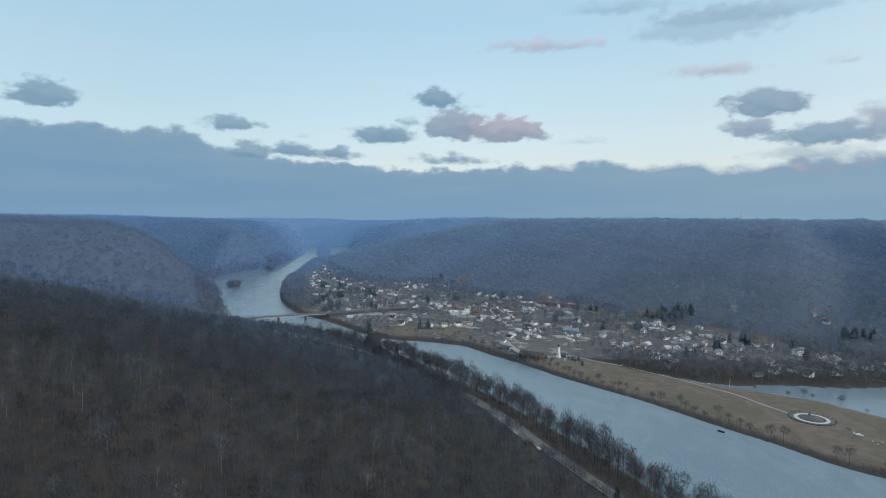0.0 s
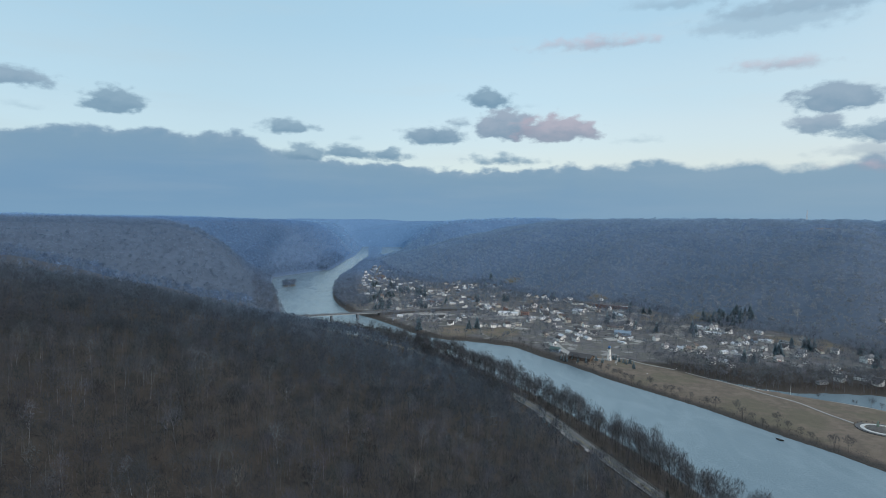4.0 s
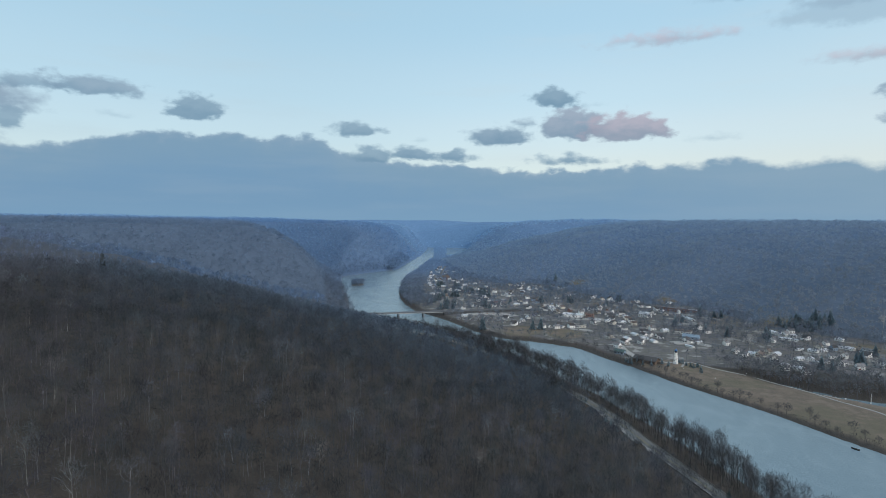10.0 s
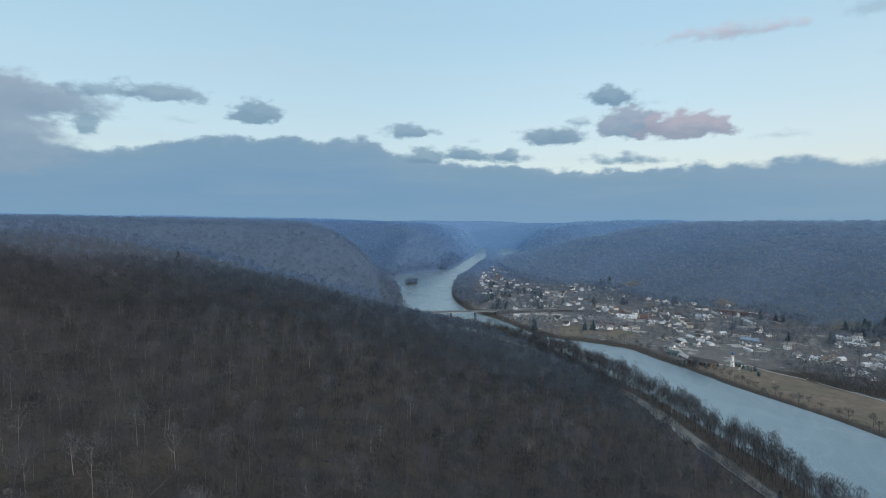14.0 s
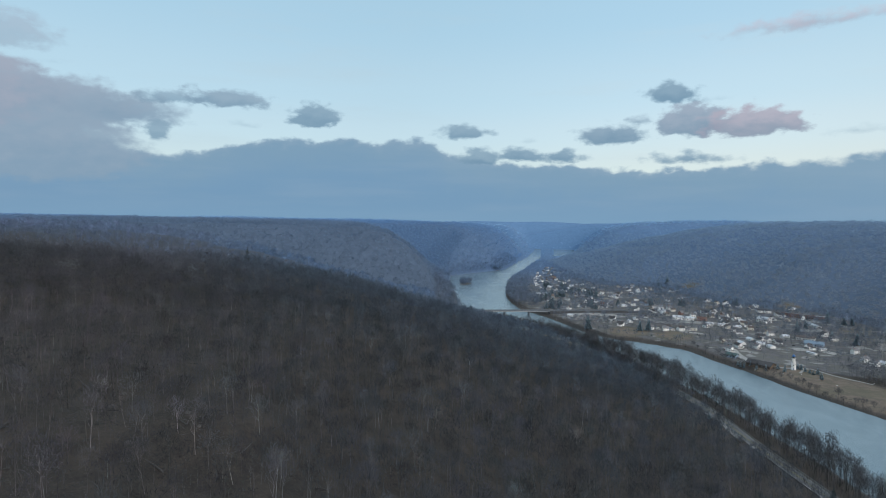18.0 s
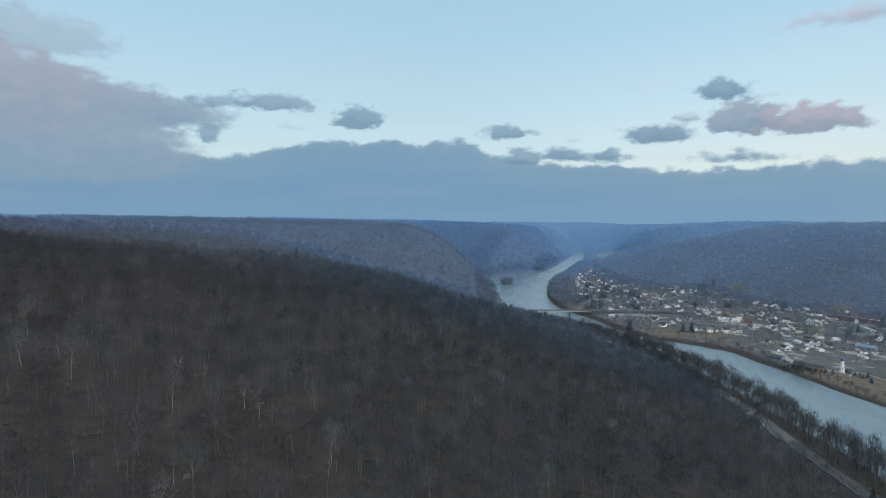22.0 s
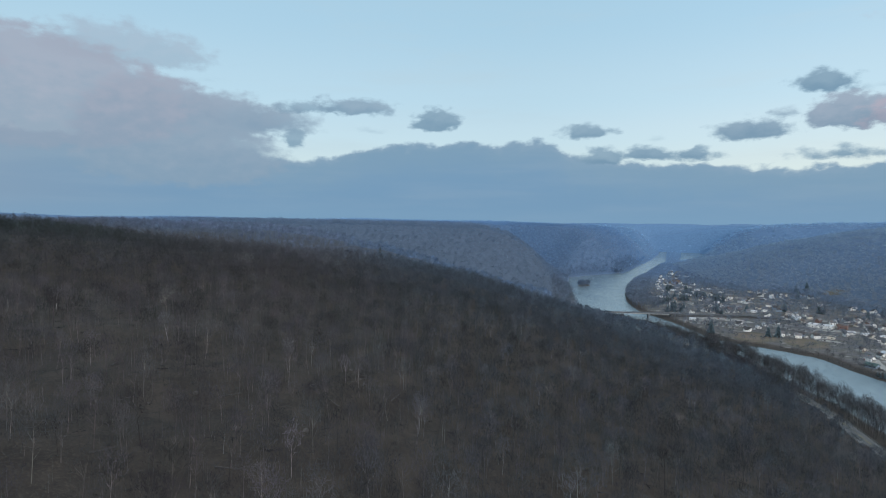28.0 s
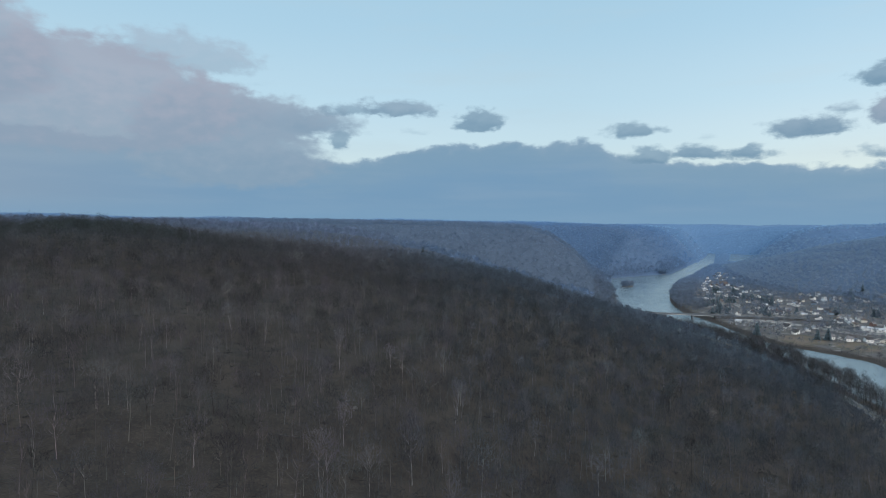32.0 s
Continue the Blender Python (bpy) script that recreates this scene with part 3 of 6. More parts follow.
def bare_tree(seed, height, crown, limbs, twigs, width, trunk=0.22, sides=3, rise=1.0, root=0.35, deep=0.33, spread=0.15):
    """Points and triangles of a leafless tree; the second list marks wood of trunk and limbs."""
    r = np.random.default_rng(seed)
    v, f, wood = [], [], []

    def tri(a, b, c, is_wood):
        n = len(v)
        v.extend([a, b, c])
        f.append((n, n + 1, n + 2))
        wood.append(is_wood)

    lean = r.normal(0, 0.04, 2)
    top = np.array([lean[0] * height, lean[1] * height, height * 0.72])
    for i in range(sides):
        a0, a1 = 2 * np.pi * i / sides, 2 * np.pi * (i + 1) / sides
        p0, p1 = np.array([np.cos(a0), np.sin(a0), 0]) * trunk, np.array([np.cos(a1), np.sin(a1), 0]) * trunk
        low = np.array([0, 0, -1.0])
        tri(p0 + low, p1 + low, top, True)
    ends = []
    for i in range(limbs):
        t = r.uniform(0.38, 0.9)
        start = top * t / 1.0 + np.array([0, 0, 0])
        ang = r.uniform(0, 2 * np.pi)
        out = crown * r.uniform(0.45, 1.0) * (1.15 - 0.55 * t)
        tip = start + np.array([np.cos(ang) * out, np.sin(ang) * out, height * r.uniform(0.10, 0.32) * rise])
        mid = (start + tip) / 2 + np.array([np.cos(ang), np.sin(ang), -0.6]) * 0.12 * out
        side = np.array([-np.sin(ang), np.cos(ang), 0.0])
        w = trunk * 0.42
        tri(start - side * w, start + side * w, mid + side * w * 0.55, True)
        tri(start - side * w, mid + side * w * 0.55, mid - side * w * 0.55, True)
        tri(mid - side * w * 0.55, mid + side * w * 0.55, tip, True)
        ends.append((start, mid, tip))
    centre = np.array([top[0] * 0.9, top[1] * 0.9, height * (1.01 - deep)])
    half = np.array([crown, crown, height * deep])
    lobes = [(np.zeros(3), 1.0)] * 4 + [(r.normal(0, 0.34, 3), r.uniform(0.45, 0.7)) for _ in range(5)]
    for i in range(twigs):
        at, reach = lobes[r.integers(len(lobes))]
        q = r.normal(0, 1, 3)
        q = at + q / np.linalg.norm(q) * reach * r.uniform(0.35, 1.0) ** 0.5
        if q[2] < -0.25 and r.random() < 0.6:
            q[2] *= -1
        p = centre + half * q
        d = (p - np.array([0, 0, height * root])) / height * rise ** np.array([0, 0, 1.0]) + r.normal(0, spread, 3)
        d /= np.linalg.norm(d) + 1e-9
        side = np.cross(d, r.normal(0, 1, 3))
        side /= np.linalg.norm(side) + 1e-9
        l = r.uniform(0.07, 0.17) * height
        tri(*sliver(p - d * l * 0.5, p + d * l * 0.5, width * r.uniform(0.6, 1.4), side), False)
    return np.array(v), np.array(f), np.array(wood)


def conifer(seed, height, radius, tiers, blades, width):
    """Trunk and drooping sprays of needles."""
    r = np.random.default_rng(seed)
    v, f, wood = [], [], []

    def tri(a, b, c, is_wood):
        n = len(v)
        v.extend([a, b, c])
        f.append((n, n + 1, n + 2))
        wood.append(is_wood)

    for i in range(3):
        a0, a1 = 2 * np.pi * i / 3, 2 * np.pi * (i + 1) / 3
        b = height * 0.014
        tri(np.array([np.cos(a0) * b, np.sin(a0) * b, -0.5]), np.array([np.cos(a1) * b, np.sin(a1) * b, -0.5]), np.array([0, 0, height * 0.97]), True)
    for i in range(tiers):
        t = (i + r.uniform(0, 0.5)) / tiers
        z = height * (0.10 + 0.88 * t)
        reach = radius * (1 - t) ** 0.8 * r.uniform(0.75, 1.15) + 0.15
        for k in range(max(4, int(blades * (1.1 - 0.6 * t)))):
            ang = r.uniform(0, 2 * np.pi)
            out = np.array([np.cos(ang), np.sin(ang), 0])
            side = np.array([-np.sin(ang), np.cos(ang), 0])
            l = reach * r.uniform(0.7, 1.1)
            w = width * (0.4 + 0.6 * (1 - t)) * r.uniform(0.7, 1.3)
            root = np.array([0, 0, z + r.uniform(-0.2, 0.5) * height / tiers])
            tip = root + out * l + np.array([0, 0, -l * r.uniform(0.12, 0.5)])
            mid = root + out * l * 0.55 + np.array([0, 0, r.uniform(-0.05, 0.12) * l])
            tri(root, mid - side * w, tip, False)
            tri(root, tip, mid + side * w, False)
    return np.array(v), np.array(f), np.array(wood)


def plant(name, kinds, x, y, z, size, mats, label, category, seed, pale=0.0, vary=0.34, tint=None):
    """Many plants as one piece of the setting: each a turned and scaled copy of one of the kinds."""
    r = np.random.default_rng(seed)
    which = r.integers(len(kinds), size=len(x))
    turn = r.uniform(0, 2 * np.pi, len(x))
    vs, fs, ms, ts, base = [], [], [], [], 0
    for k, (v, f, wood) in enumerate(kinds):
        sel = np.where(which == k)[0]
        if not len(sel):
            continue
        c, s, q = np.cos(turn[sel])[:, None], np.sin(turn[sel])[:, None], size[sel][:, None]
        wide = q * r.uniform(0.85, 1.15, len(sel))[:, None]
        px = (v[:, 0] * c - v[:, 1] * s) * wide + x[sel][:, None]
        py = (v[:, 0] * s + v[:, 1] * c) * wide + y[sel][:, None]
        pz = v[:, 2] * q + z[sel][:, None]
        vs.append(np.stack([px, py, pz], -1).reshape(-1, 3))
        fs.append((f[None] + (np.arange(len(sel)) * len(v))[:, None, None]).reshape(-1, 3) + base)
        ms.append(np.tile(np.where(wood, 1, 0), len(sel)))
        base += len(sel) * len(v)
        t = np.exp(r.normal(-0.3 * vary, vary, (len(sel), 1))) * (1 + r.normal(0, 0.10 * vary, (len(sel), 3)))
        t[r.uniform(size=len(sel)) < pale] *= 1.5
        if tint is not None:
            t = t * tint[sel]
        ts.append(np.repeat(np.concatenate([t / 2, np.ones((len(sel), 1))], 1), len(v), axis=0))
    ob = mesh_object(name, np.concatenate(vs), np.concatenate(fs), mats, index=np.concatenate(ms))
    layer = ob.data.color_attributes.new("tone", "FLOAT_COLOR", "POINT")
    layer.data.foreach_set("color", np.concatenate(ts).astype(np.float32).ravel())
    return tagged(ob, label, category, kind="stuff")


def scatter(x0, x1, y0, y1, step, seed):
    r = np.random.default_rng(seed)
    gx, gy = np.meshgrid(np.arange(x0, x1, step), np.arange(y0, y1, step))
    x = gx.ravel() + r.uniform(-0.5, 0.5, gx.size) * step * 1.1
    y = gy.ravel() + r.uniform(-0.5, 0.5, gx.size) * step * 1.1
    h, m = land(x, y)
    return x, y, h, m, r


# the near slope: whole trees close to the walk, simpler ones further up the hill
NEAR_KINDS = [bare_tree(10 + i, 18 + 1.5 * (i % 4), 4.9 + 0.5 * (i % 3), 11, 190, 0.066, 0.17, spread=0.3) for i in range(9)]
CREST_KINDS = [bare_tree(55 + i, 18 + 1.5 * (i % 3), 5.6, 2, 33, 0.48, 0.22, spread=0.55) for i in range(6)]
BRUSH_KINDS = [bare_tree(64 + i, 15, 6.0, 3, 13, 0.5, 0.2) for i in range(4)]
MID_KINDS = [bare_tree(40 + i, 18 + 1.5 * (i % 4), 5.2 + 0.5 * (i % 3), 4, 76, 0.21, 0.2, spread=0.45) for i in range(8)]


def slope_tint(x, y):
    """Warmer tint south-west, painted haze with distance, a dark stand on the brow."""
    u = smooth01(-x - 0.9 * y, -60, 170)[:, None]
    stand = np.exp(-(((x + 630) / 110) ** 2 + ((y - 130) / 150) ** 2))[:, None]
    mixed = np.array([0.88, 0.95, 1.03]) * (1 - u) + np.array([1.16, 1.03, 1.03]) * u
    # paler and more blue further off: haze multiplied into the tree colour
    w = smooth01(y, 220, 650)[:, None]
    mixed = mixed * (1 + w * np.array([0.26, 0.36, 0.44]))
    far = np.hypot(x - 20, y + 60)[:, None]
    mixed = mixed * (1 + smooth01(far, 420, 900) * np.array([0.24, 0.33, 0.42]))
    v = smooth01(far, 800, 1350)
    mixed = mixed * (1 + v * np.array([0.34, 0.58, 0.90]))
    return mixed * (1 - stand) + np.array([0.72, 0.86, 0.80]) * stand


def woods_of_near_slope():
    x, y, h, m, r = scatter(-520, 330, -180, 470, 8.6, 3)
    keep = m["west"] & (m["dw"] > np.where(y < 450, 70, np.where(y < 575, 88, 67)) + 2 * np.sin(y * 0.05)) & (r.uniform(size=len(x)) < 0.95 - 0.27 * smooth01(-x - 0.9 * y, 0, 170)) & (np.hypot(x - 20, y + 60) < 500) & (x < 330 - (y + 60) * 0.2)
    far = np.hypot(x - 20, y + 60)
    keep &= (np.degrees(np.arctan2(58 - x, y + 139)) < 86) & (np.hypot(x - 58, y + 139) > 90)
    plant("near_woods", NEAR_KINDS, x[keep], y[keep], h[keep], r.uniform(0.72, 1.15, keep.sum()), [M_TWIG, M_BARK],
          "dense leafless grey-brown broadleaf trees on the hillside", "woods", 5, 0.07, 0.36, slope_tint(x[keep], y[keep]))
    for name, lo, hi, step, kinds, seed in (("upper_woods", 500, 760, 8.4, MID_KINDS, 4), ("crest_woods", 760, 1500, 11.6, CREST_KINDS, 15)):
        x, y, h, m, r = scatter(-1250, 260, -280, 1170, step, seed)
        far = np.hypot(x - 20, y + 60)
        side = np.degrees(np.arctan2(20 - x, y + 60))
        keep = m["west"] & (m["dw"] > np.where(y < 450, 70, np.where(y < 575, 88, 67))) & (far >= lo) & (far < hi) & (side > -16) & (side < 88)
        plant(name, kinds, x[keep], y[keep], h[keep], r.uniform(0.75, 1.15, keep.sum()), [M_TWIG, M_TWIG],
              "leafless grey-brown woods up the hill to its crest", "woods", seed + 2, 0.02, 0.22, slope_tint(x[keep], y[keep]))


woods_of_near_slope()

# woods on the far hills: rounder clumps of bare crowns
CLUMPS = [bare_tree(70 + i, 17, 7.8, 1, 20, 1.7, 0.3, spread=0.8) for i in range(8)]


def woods_of_far_hills():
    # blue of these woods is haze multiplied into each tree's colour
    x, y, h, m, r = scatter(-1900, -250, 950, 3250, 15.5, 8)
    keep = m["west"] & (m["dw"] > 12) & (np.hypot(x, y) > 980) & ((np.hypot(x - 20, y + 60) > 1500) | (x < -1250) | (y > 1170)) & (x > -y * 1.7 - 300) & (h > 5)
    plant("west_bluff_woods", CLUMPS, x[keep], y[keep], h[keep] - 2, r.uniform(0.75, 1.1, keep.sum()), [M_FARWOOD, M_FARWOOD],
          "bare woods on the steep river bluffs, tinted blue with haze", "woods", 9, 0, 0.05, haze_tint(x[keep], y[keep]) * np.array([0.82, 0.91, 1.00]))
    x, y, h, m, r = scatter(-900, 2300, 700, 3250, 17, 11)
    keep = ~m["west"] & m["hill"] & (m["df"] > 14) & (x < y * 1.05 + 300)
    keep &= ~((np.abs(x - 1050) < 90 - 0.2 * (y - 1930)) & (np.abs(y - 1930) < 75))
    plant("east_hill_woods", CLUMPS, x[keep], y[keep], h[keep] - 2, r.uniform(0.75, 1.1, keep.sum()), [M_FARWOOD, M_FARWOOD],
          "brown bare woods on the long eastern hill, tinted blue with haze", "woods", 12, 0, 0.06, haze_tint(x[keep], y[keep]) * np.array([1.03, 0.98, 0.92]))
    x, y, h, m, r = scatter(-3600, 3300, 2000, 4900, 42, 13)
    keep = (np.hypot(x, y) < 4560) & (np.hypot(x, y) > 2500) & ((y > 3250) | ((x < -1900)) | (x > 2300)) & ~m["river"] & (h > 4) & (x < y * 1.05 + 300) & (x > -y * 1.7 - 300)
    keep &= ~(~m["west"] & ~m["hill"] & (h < 40) & (y < 4400))
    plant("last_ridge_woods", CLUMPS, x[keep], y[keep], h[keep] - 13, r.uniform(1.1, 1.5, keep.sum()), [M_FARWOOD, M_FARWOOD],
          "bare woods on the last ridges of the valley, coloured blue for haze", "woods", 14, 0, 0.07, haze_tint(x[keep], y[keep]))


woods_of_far_hills()


# ---------------------------------------------------------------- shapes for things
M_SIDING = material("white_siding", (0.84, 0.84, 0.83), (0.74, 0.74, 0.73), 0.6, 0.4, 3.0)
M_CREAM = material("cream_siding", (0.70, 0.67, 0.60), (0.57, 0.54, 0.48), 0.65, 0.4, 3.0)
M_GREYSIDE = material("grey_siding", (0.42, 0.44, 0.46), (0.33, 0.35, 0.37), 0.65, 0.4, 3.0)
M_BLUESIDE = material("blue_siding", (0.28, 0.36, 0.46), (0.21, 0.28, 0.36), 0.65, 0.4, 3.0)
M_BRICK = material("red_brick", (0.25, 0.155, 0.135), (0.165, 0.105, 0.095), 0.85, 0.6, 5.0)
M_ROOFGREY = material("grey_shingles", (0.22, 0.222, 0.232), (0.14, 0.142, 0.150), 0.85, 0.5, 4.0)
M_ROOFDARK = material("dark_shingles", (0.085, 0.082, 0.085), (0.045, 0.045, 0.048), 0.85, 0.5, 4.0)
M_ROOFBROWN = material("brown_shingles", (0.175, 0.142, 0.125), (0.11, 0.09, 0.08), 0.85, 0.5, 4.0)
M_ROOFPALE = material("pale_metal_roof", (0.60, 0.62, 0.65), (0.46, 0.48, 0.51), 0.4, 0.4, 3.0)
M_ROOFGREEN = material("green_metal_roof", (0.075, 0.125, 0.120), (0.045, 0.080, 0.080), 0.5, 0.4, 3.0)
M_ROOFBLUE = material("blue_metal_roof", (0.22, 0.30, 0.38), (0.16, 0.22, 0.29), 0.45, 0.4, 3.0)
M_GLASS = material("dark_window_glass", (0.035, 0.040, 0.048), (0.020, 0.024, 0.030), 0.12, 0.5, 3.0)
M_TRIM = material("white_trim", (0.78, 0.78, 0.76), (0.62, 0.62, 0.60), 0.6, 0.5, 4.0)
M_CONCRETE = material("weathered_concrete", (0.42, 0.41, 0.39), (0.26, 0.25, 0.24), 0.9, 0.15, 2.0)
M_STEEL = material("galvanised_steel", (0.40, 0.42, 0.44), (0.28, 0.30, 0.32), 0.45, 0.5, 5.0, metal=0.6)
M_ASPHALT = material("worn_asphalt", (0.135, 0.135, 0.138), (0.075, 0.075, 0.078), 0.85, 0.08, 1.5)
M_TRACK = material("worn_wheel_tracks", (0.215, 0.215, 0.215), (0.14, 0.14, 0.142), 0.85, 0.08, 1.5)
M_LOT = material("pale_gravel_lot", (0.36, 0.35, 0.33), (0.24, 0.235, 0.225), 0.95, 0.07, 1.2)
M_PAINT = material("road_paint", (0.62, 0.62, 0.60), (0.40, 0.40, 0.39), 0.7, 0.3, 3.0)
M_YELLOW = material("yellow_road_paint", (0.52, 0.42, 0.13), (0.34, 0.28, 0.10), 0.7, 0.3, 3.0)
M_TOWER = material("white_tower_paint", (0.80, 0.79, 0.77), (0.68, 0.67, 0.65), 0.55, 0.3, 2.0)
M_DOME = material("blue_lantern_roof", (0.055, 0.16, 0.36), (0.035, 0.11, 0.26), 0.4, 0.5, 3.0)
M_BRONZE = material("green_bronze", (0.20, 0.30, 0.26), (0.10, 0.16, 0.14), 0.6, 0.8, 5.0, metal=0.4)
M_STONE = material("grey_rubble", (0.135, 0.128, 0.122), (0.075, 0.071, 0.068), 0.9, 0.3, 2.0, island=0.6)
M_BLACK = material("black_iron", (0.03, 0.03, 0.032), (0.018, 0.018, 0.02), 0.5, 0.5, 5.0)
M_WOOD = material("brown_boards", (0.17, 0.125, 0.095), (0.10, 0.072, 0.055), 0.8, 0.5, 4.0)
M_CAR = material("car_paint", (0.34, 0.35, 0.37), (0.28, 0.29, 0.31), 0.3, 0.5, 3.0)


class Shape:
    """Points and faces of one part, put together from simple solids."""

    def __init__(self):
        self.v, self.f = [], []

    def add(self, verts, faces):
        n = len(self.v)
        self.v.extend(verts)
        self.f.extend(tuple(i + n for i in face) for face in faces)
        return self

    def box(self, x0, x1, y0, y1, z0, z1):
        return self.add([(x0, y0, z0), (x1, y0, z0), (x1, y1, z0), (x0, y1, z0), (x0, y0, z1), (x1, y0, z1), (x1, y1, z1), (x0, y1, z1)],
                        [(3, 2, 1, 0), (4, 5, 6, 7), (0, 1, 5, 4), (1, 2, 6, 5), (2, 3, 7, 6), (3, 0, 4, 7)])

    def gable_walls(self, w, d, h, rise):
        """Walls along x (width w) and y (depth d), ridge along y."""
        a, b = w / 2, d / 2
        return self.add([(-a, -b, -1.5), (a, -b, -1.5), (a, b, -1.5), (-a, b, -1.5), (-a, -b, h), (a, -b, h), (a, b, h), (-a, b, h), (0, -b, h + rise), (0, b, h + rise)],
                        [(0, 1, 5, 8, 4), (2, 3, 7, 9, 6), (1, 2, 6, 5), (3, 0, 4, 7)])

    def gable_roof(self, w, d, h, rise, over=0.5, thick=0.22):
        a, b = w / 2 + over, d / 2 + over
        low = h - rise * over / (w / 2)
        for s in (-1, 1):
            p = [(0, -b, h + rise), (s * a, -b, low), (s * a, b, low), (0, b, h + rise)]
            q = [(x, y, z + thick) for x, y, z in p]
            fs = [(0, 1, 2, 3), (7, 6, 5, 4), (0, 4, 5, 1), (1, 5, 6, 2), (2, 6, 7, 3)]
            self.add(p + q, fs if s < 0 else [f[::-1] for f in fs])
        return self

    def lathe(self, rings, sides=16, x=0.0, y=0.0):
        """Rings of (radius, z), bottom to top, closed at both ends."""
        n = len(self.v)
        for r, z in rings:
            for i in range(sides):
                a = 2 * math.pi * i / sides
                self.v.append((x + r * math.cos(a), y + r * math.sin(a), z))
        for k in range(len(rings) - 1):
            for i in range(sides):
                j = (i + 1) % sides
                self.f.append((n + k * sides + i, n + k * sides + j, n + (k + 1) * sides + j, n + (k + 1) * sides + i))
        self.f.append(tuple(n + i for i in range(sides))[::-1])
        self.f.append(tuple(n + (len(rings) - 1) * sides + i for i in range(sides)))
        return self

    def mesh(self, name, mat):
        me = bpy.data.meshes.new(name)
        me.from_pydata(self.v, [], self.f)
        me.materials.append(mat)
        me.update()
        return me


def part(name, shape, mat, parent, label="", at=None):
    """One mesh object under a thing; shape may be a ready mesh that pieces share."""
    me = shape if isinstance(shape, bpy.types.Mesh) else shape.mesh(name, mat)
    ob = new(name, me)
    ob.parent = parent
    if at is not None:
        ob.matrix_basis = at
    if label:
        ob["label"] = label
    return ob


def thing(name, label, category, at=None, group=""):
    ob = new(name)
    ob.empty_display_size = 0.5
    if at is not None:
        ob.matrix_basis = at
    return tagged(ob, label, category, group)


def level(x, y):
    h, _ = land(np.array([float(x)]), np.array([float(y)]))
    return float(h[0])


def smooth_line(pts, step):
    """A Catmull-Rom line through the points, about step metres between its points."""
    pts = [Vector((*p[:2], 0)) for p in pts]
    pts = [2 * pts[0] - pts[1], *pts, 2 * pts[-1] - pts[-2]]
    out = []
    for a, b, c, d in zip(pts, pts[1:], pts[2:], pts[3:]):
        n = max(1, int((c - b).length / step))
        for i in range(n):
            t = i / n
            out.append(0.5 * (2 * b + (c - a) * t + (2 * a - 5 * b + 4 * c - d) * t * t + (3 * b - a - 3 * c + d) * t ** 3))
    out.append(pts[-2])
    return out


def ribbon(name, pts, width, lift, mat, step=8.0, offset=0.0, dash=0, heights=None, parent=None, thick=0.5, z_of=None):
    """A strip that lies on the ground; offset to the left of its way."""
    line = smooth_line(pts, step)
    hs = [z_of(p.x, p.y) if z_of else level(p.x, p.y) for p in line]
    hs = [sum(hs[max(0, i - 2):i + 3]) / len(hs[max(0, i - 2):i + 3]) for i in range(len(hs))]
    s = Shape()
    prev = None
    for i, p in enumerate(line):
        d = (line[min(i + 1, len(line) - 1)] - line[max(i - 1, 0)]).normalized()
        n = Vector((-d.y, d.x, 0))
        l, r = p + n * (offset + width / 2), p + n * (offset - width / 2)
        z = hs[i] + lift
        row = [(l.x, l.y, z - thick), (l.x, l.y, z), (r.x, r.y, z), (r.x, r.y, z - thick)]
        if prev is not None and not (dash and i % (2 * dash) >= dash):
            s.add(prev + row, [(0, 4, 5, 1), (1, 5, 6, 2), (2, 6, 7, 3)])
        prev = row
    return part(name, s, mat, parent)


# ---------------------------------------------------------------- roads
RIVER_ROAD = [(330, -230), (270, 40), (178, 268), (126, 395), (101, 457), (83, 502), (62, 560), (45, 598), (5, 668), (-92, 812), (-195, 905), (-315, 985), (-420, 1072)]


def river_road():
    road = tagged(ribbon("road", RIVER_ROAD, 10.0, 0.95, M_ASPHALT, 6, thick=1.6), "grey two-lane asphalt road with painted lines along the river", "road", kind="structure")
    for name, off, w, mat in (("edge_line", 4.6, 0.35, M_PAINT), ("edge_line", -4.6, 0.35, M_PAINT), ("centre_line", 0.28, 0.2, M_YELLOW), ("centre_line", -0.28, 0.2, M_YELLOW)):
        ribbon(name, RIVER_ROAD, w, 1.0, mat, 6, offset=off, parent=road, thick=0.012)
    for off in (-3.3, -1.5, 1.5, 3.3):
        ribbon("wheel_track", RIVER_ROAD, 0.75, 0.975, M_TRACK, 6, offset=off, parent=road, thick=0.005)
    rail = thing("guard_rail", "galvanised steel guard rail on posts beside the river road", "guard rail")
    ribbon("rail", RIVER_ROAD[3:9], 0.12, 1.75, M_STEEL, 6, offset=-6.2, parent=rail, thick=0.32)
    post = Shape().box(-0.08, 0.08, -0.08, 0.08, -0.6, 1.6).mesh("post", M_WOOD)
    line = smooth_line(RIVER_ROAD[3:9], 6)
    for p, q in zip(line[::1], line[1::1]):
        d = (q - p).normalized()
        x, y = p.x + d.y * 6.2, p.y - d.x * 6.2
        part("post", post, M_WOOD, rail, at=Matrix.Translation((x, y, level(p.x, p.y))))


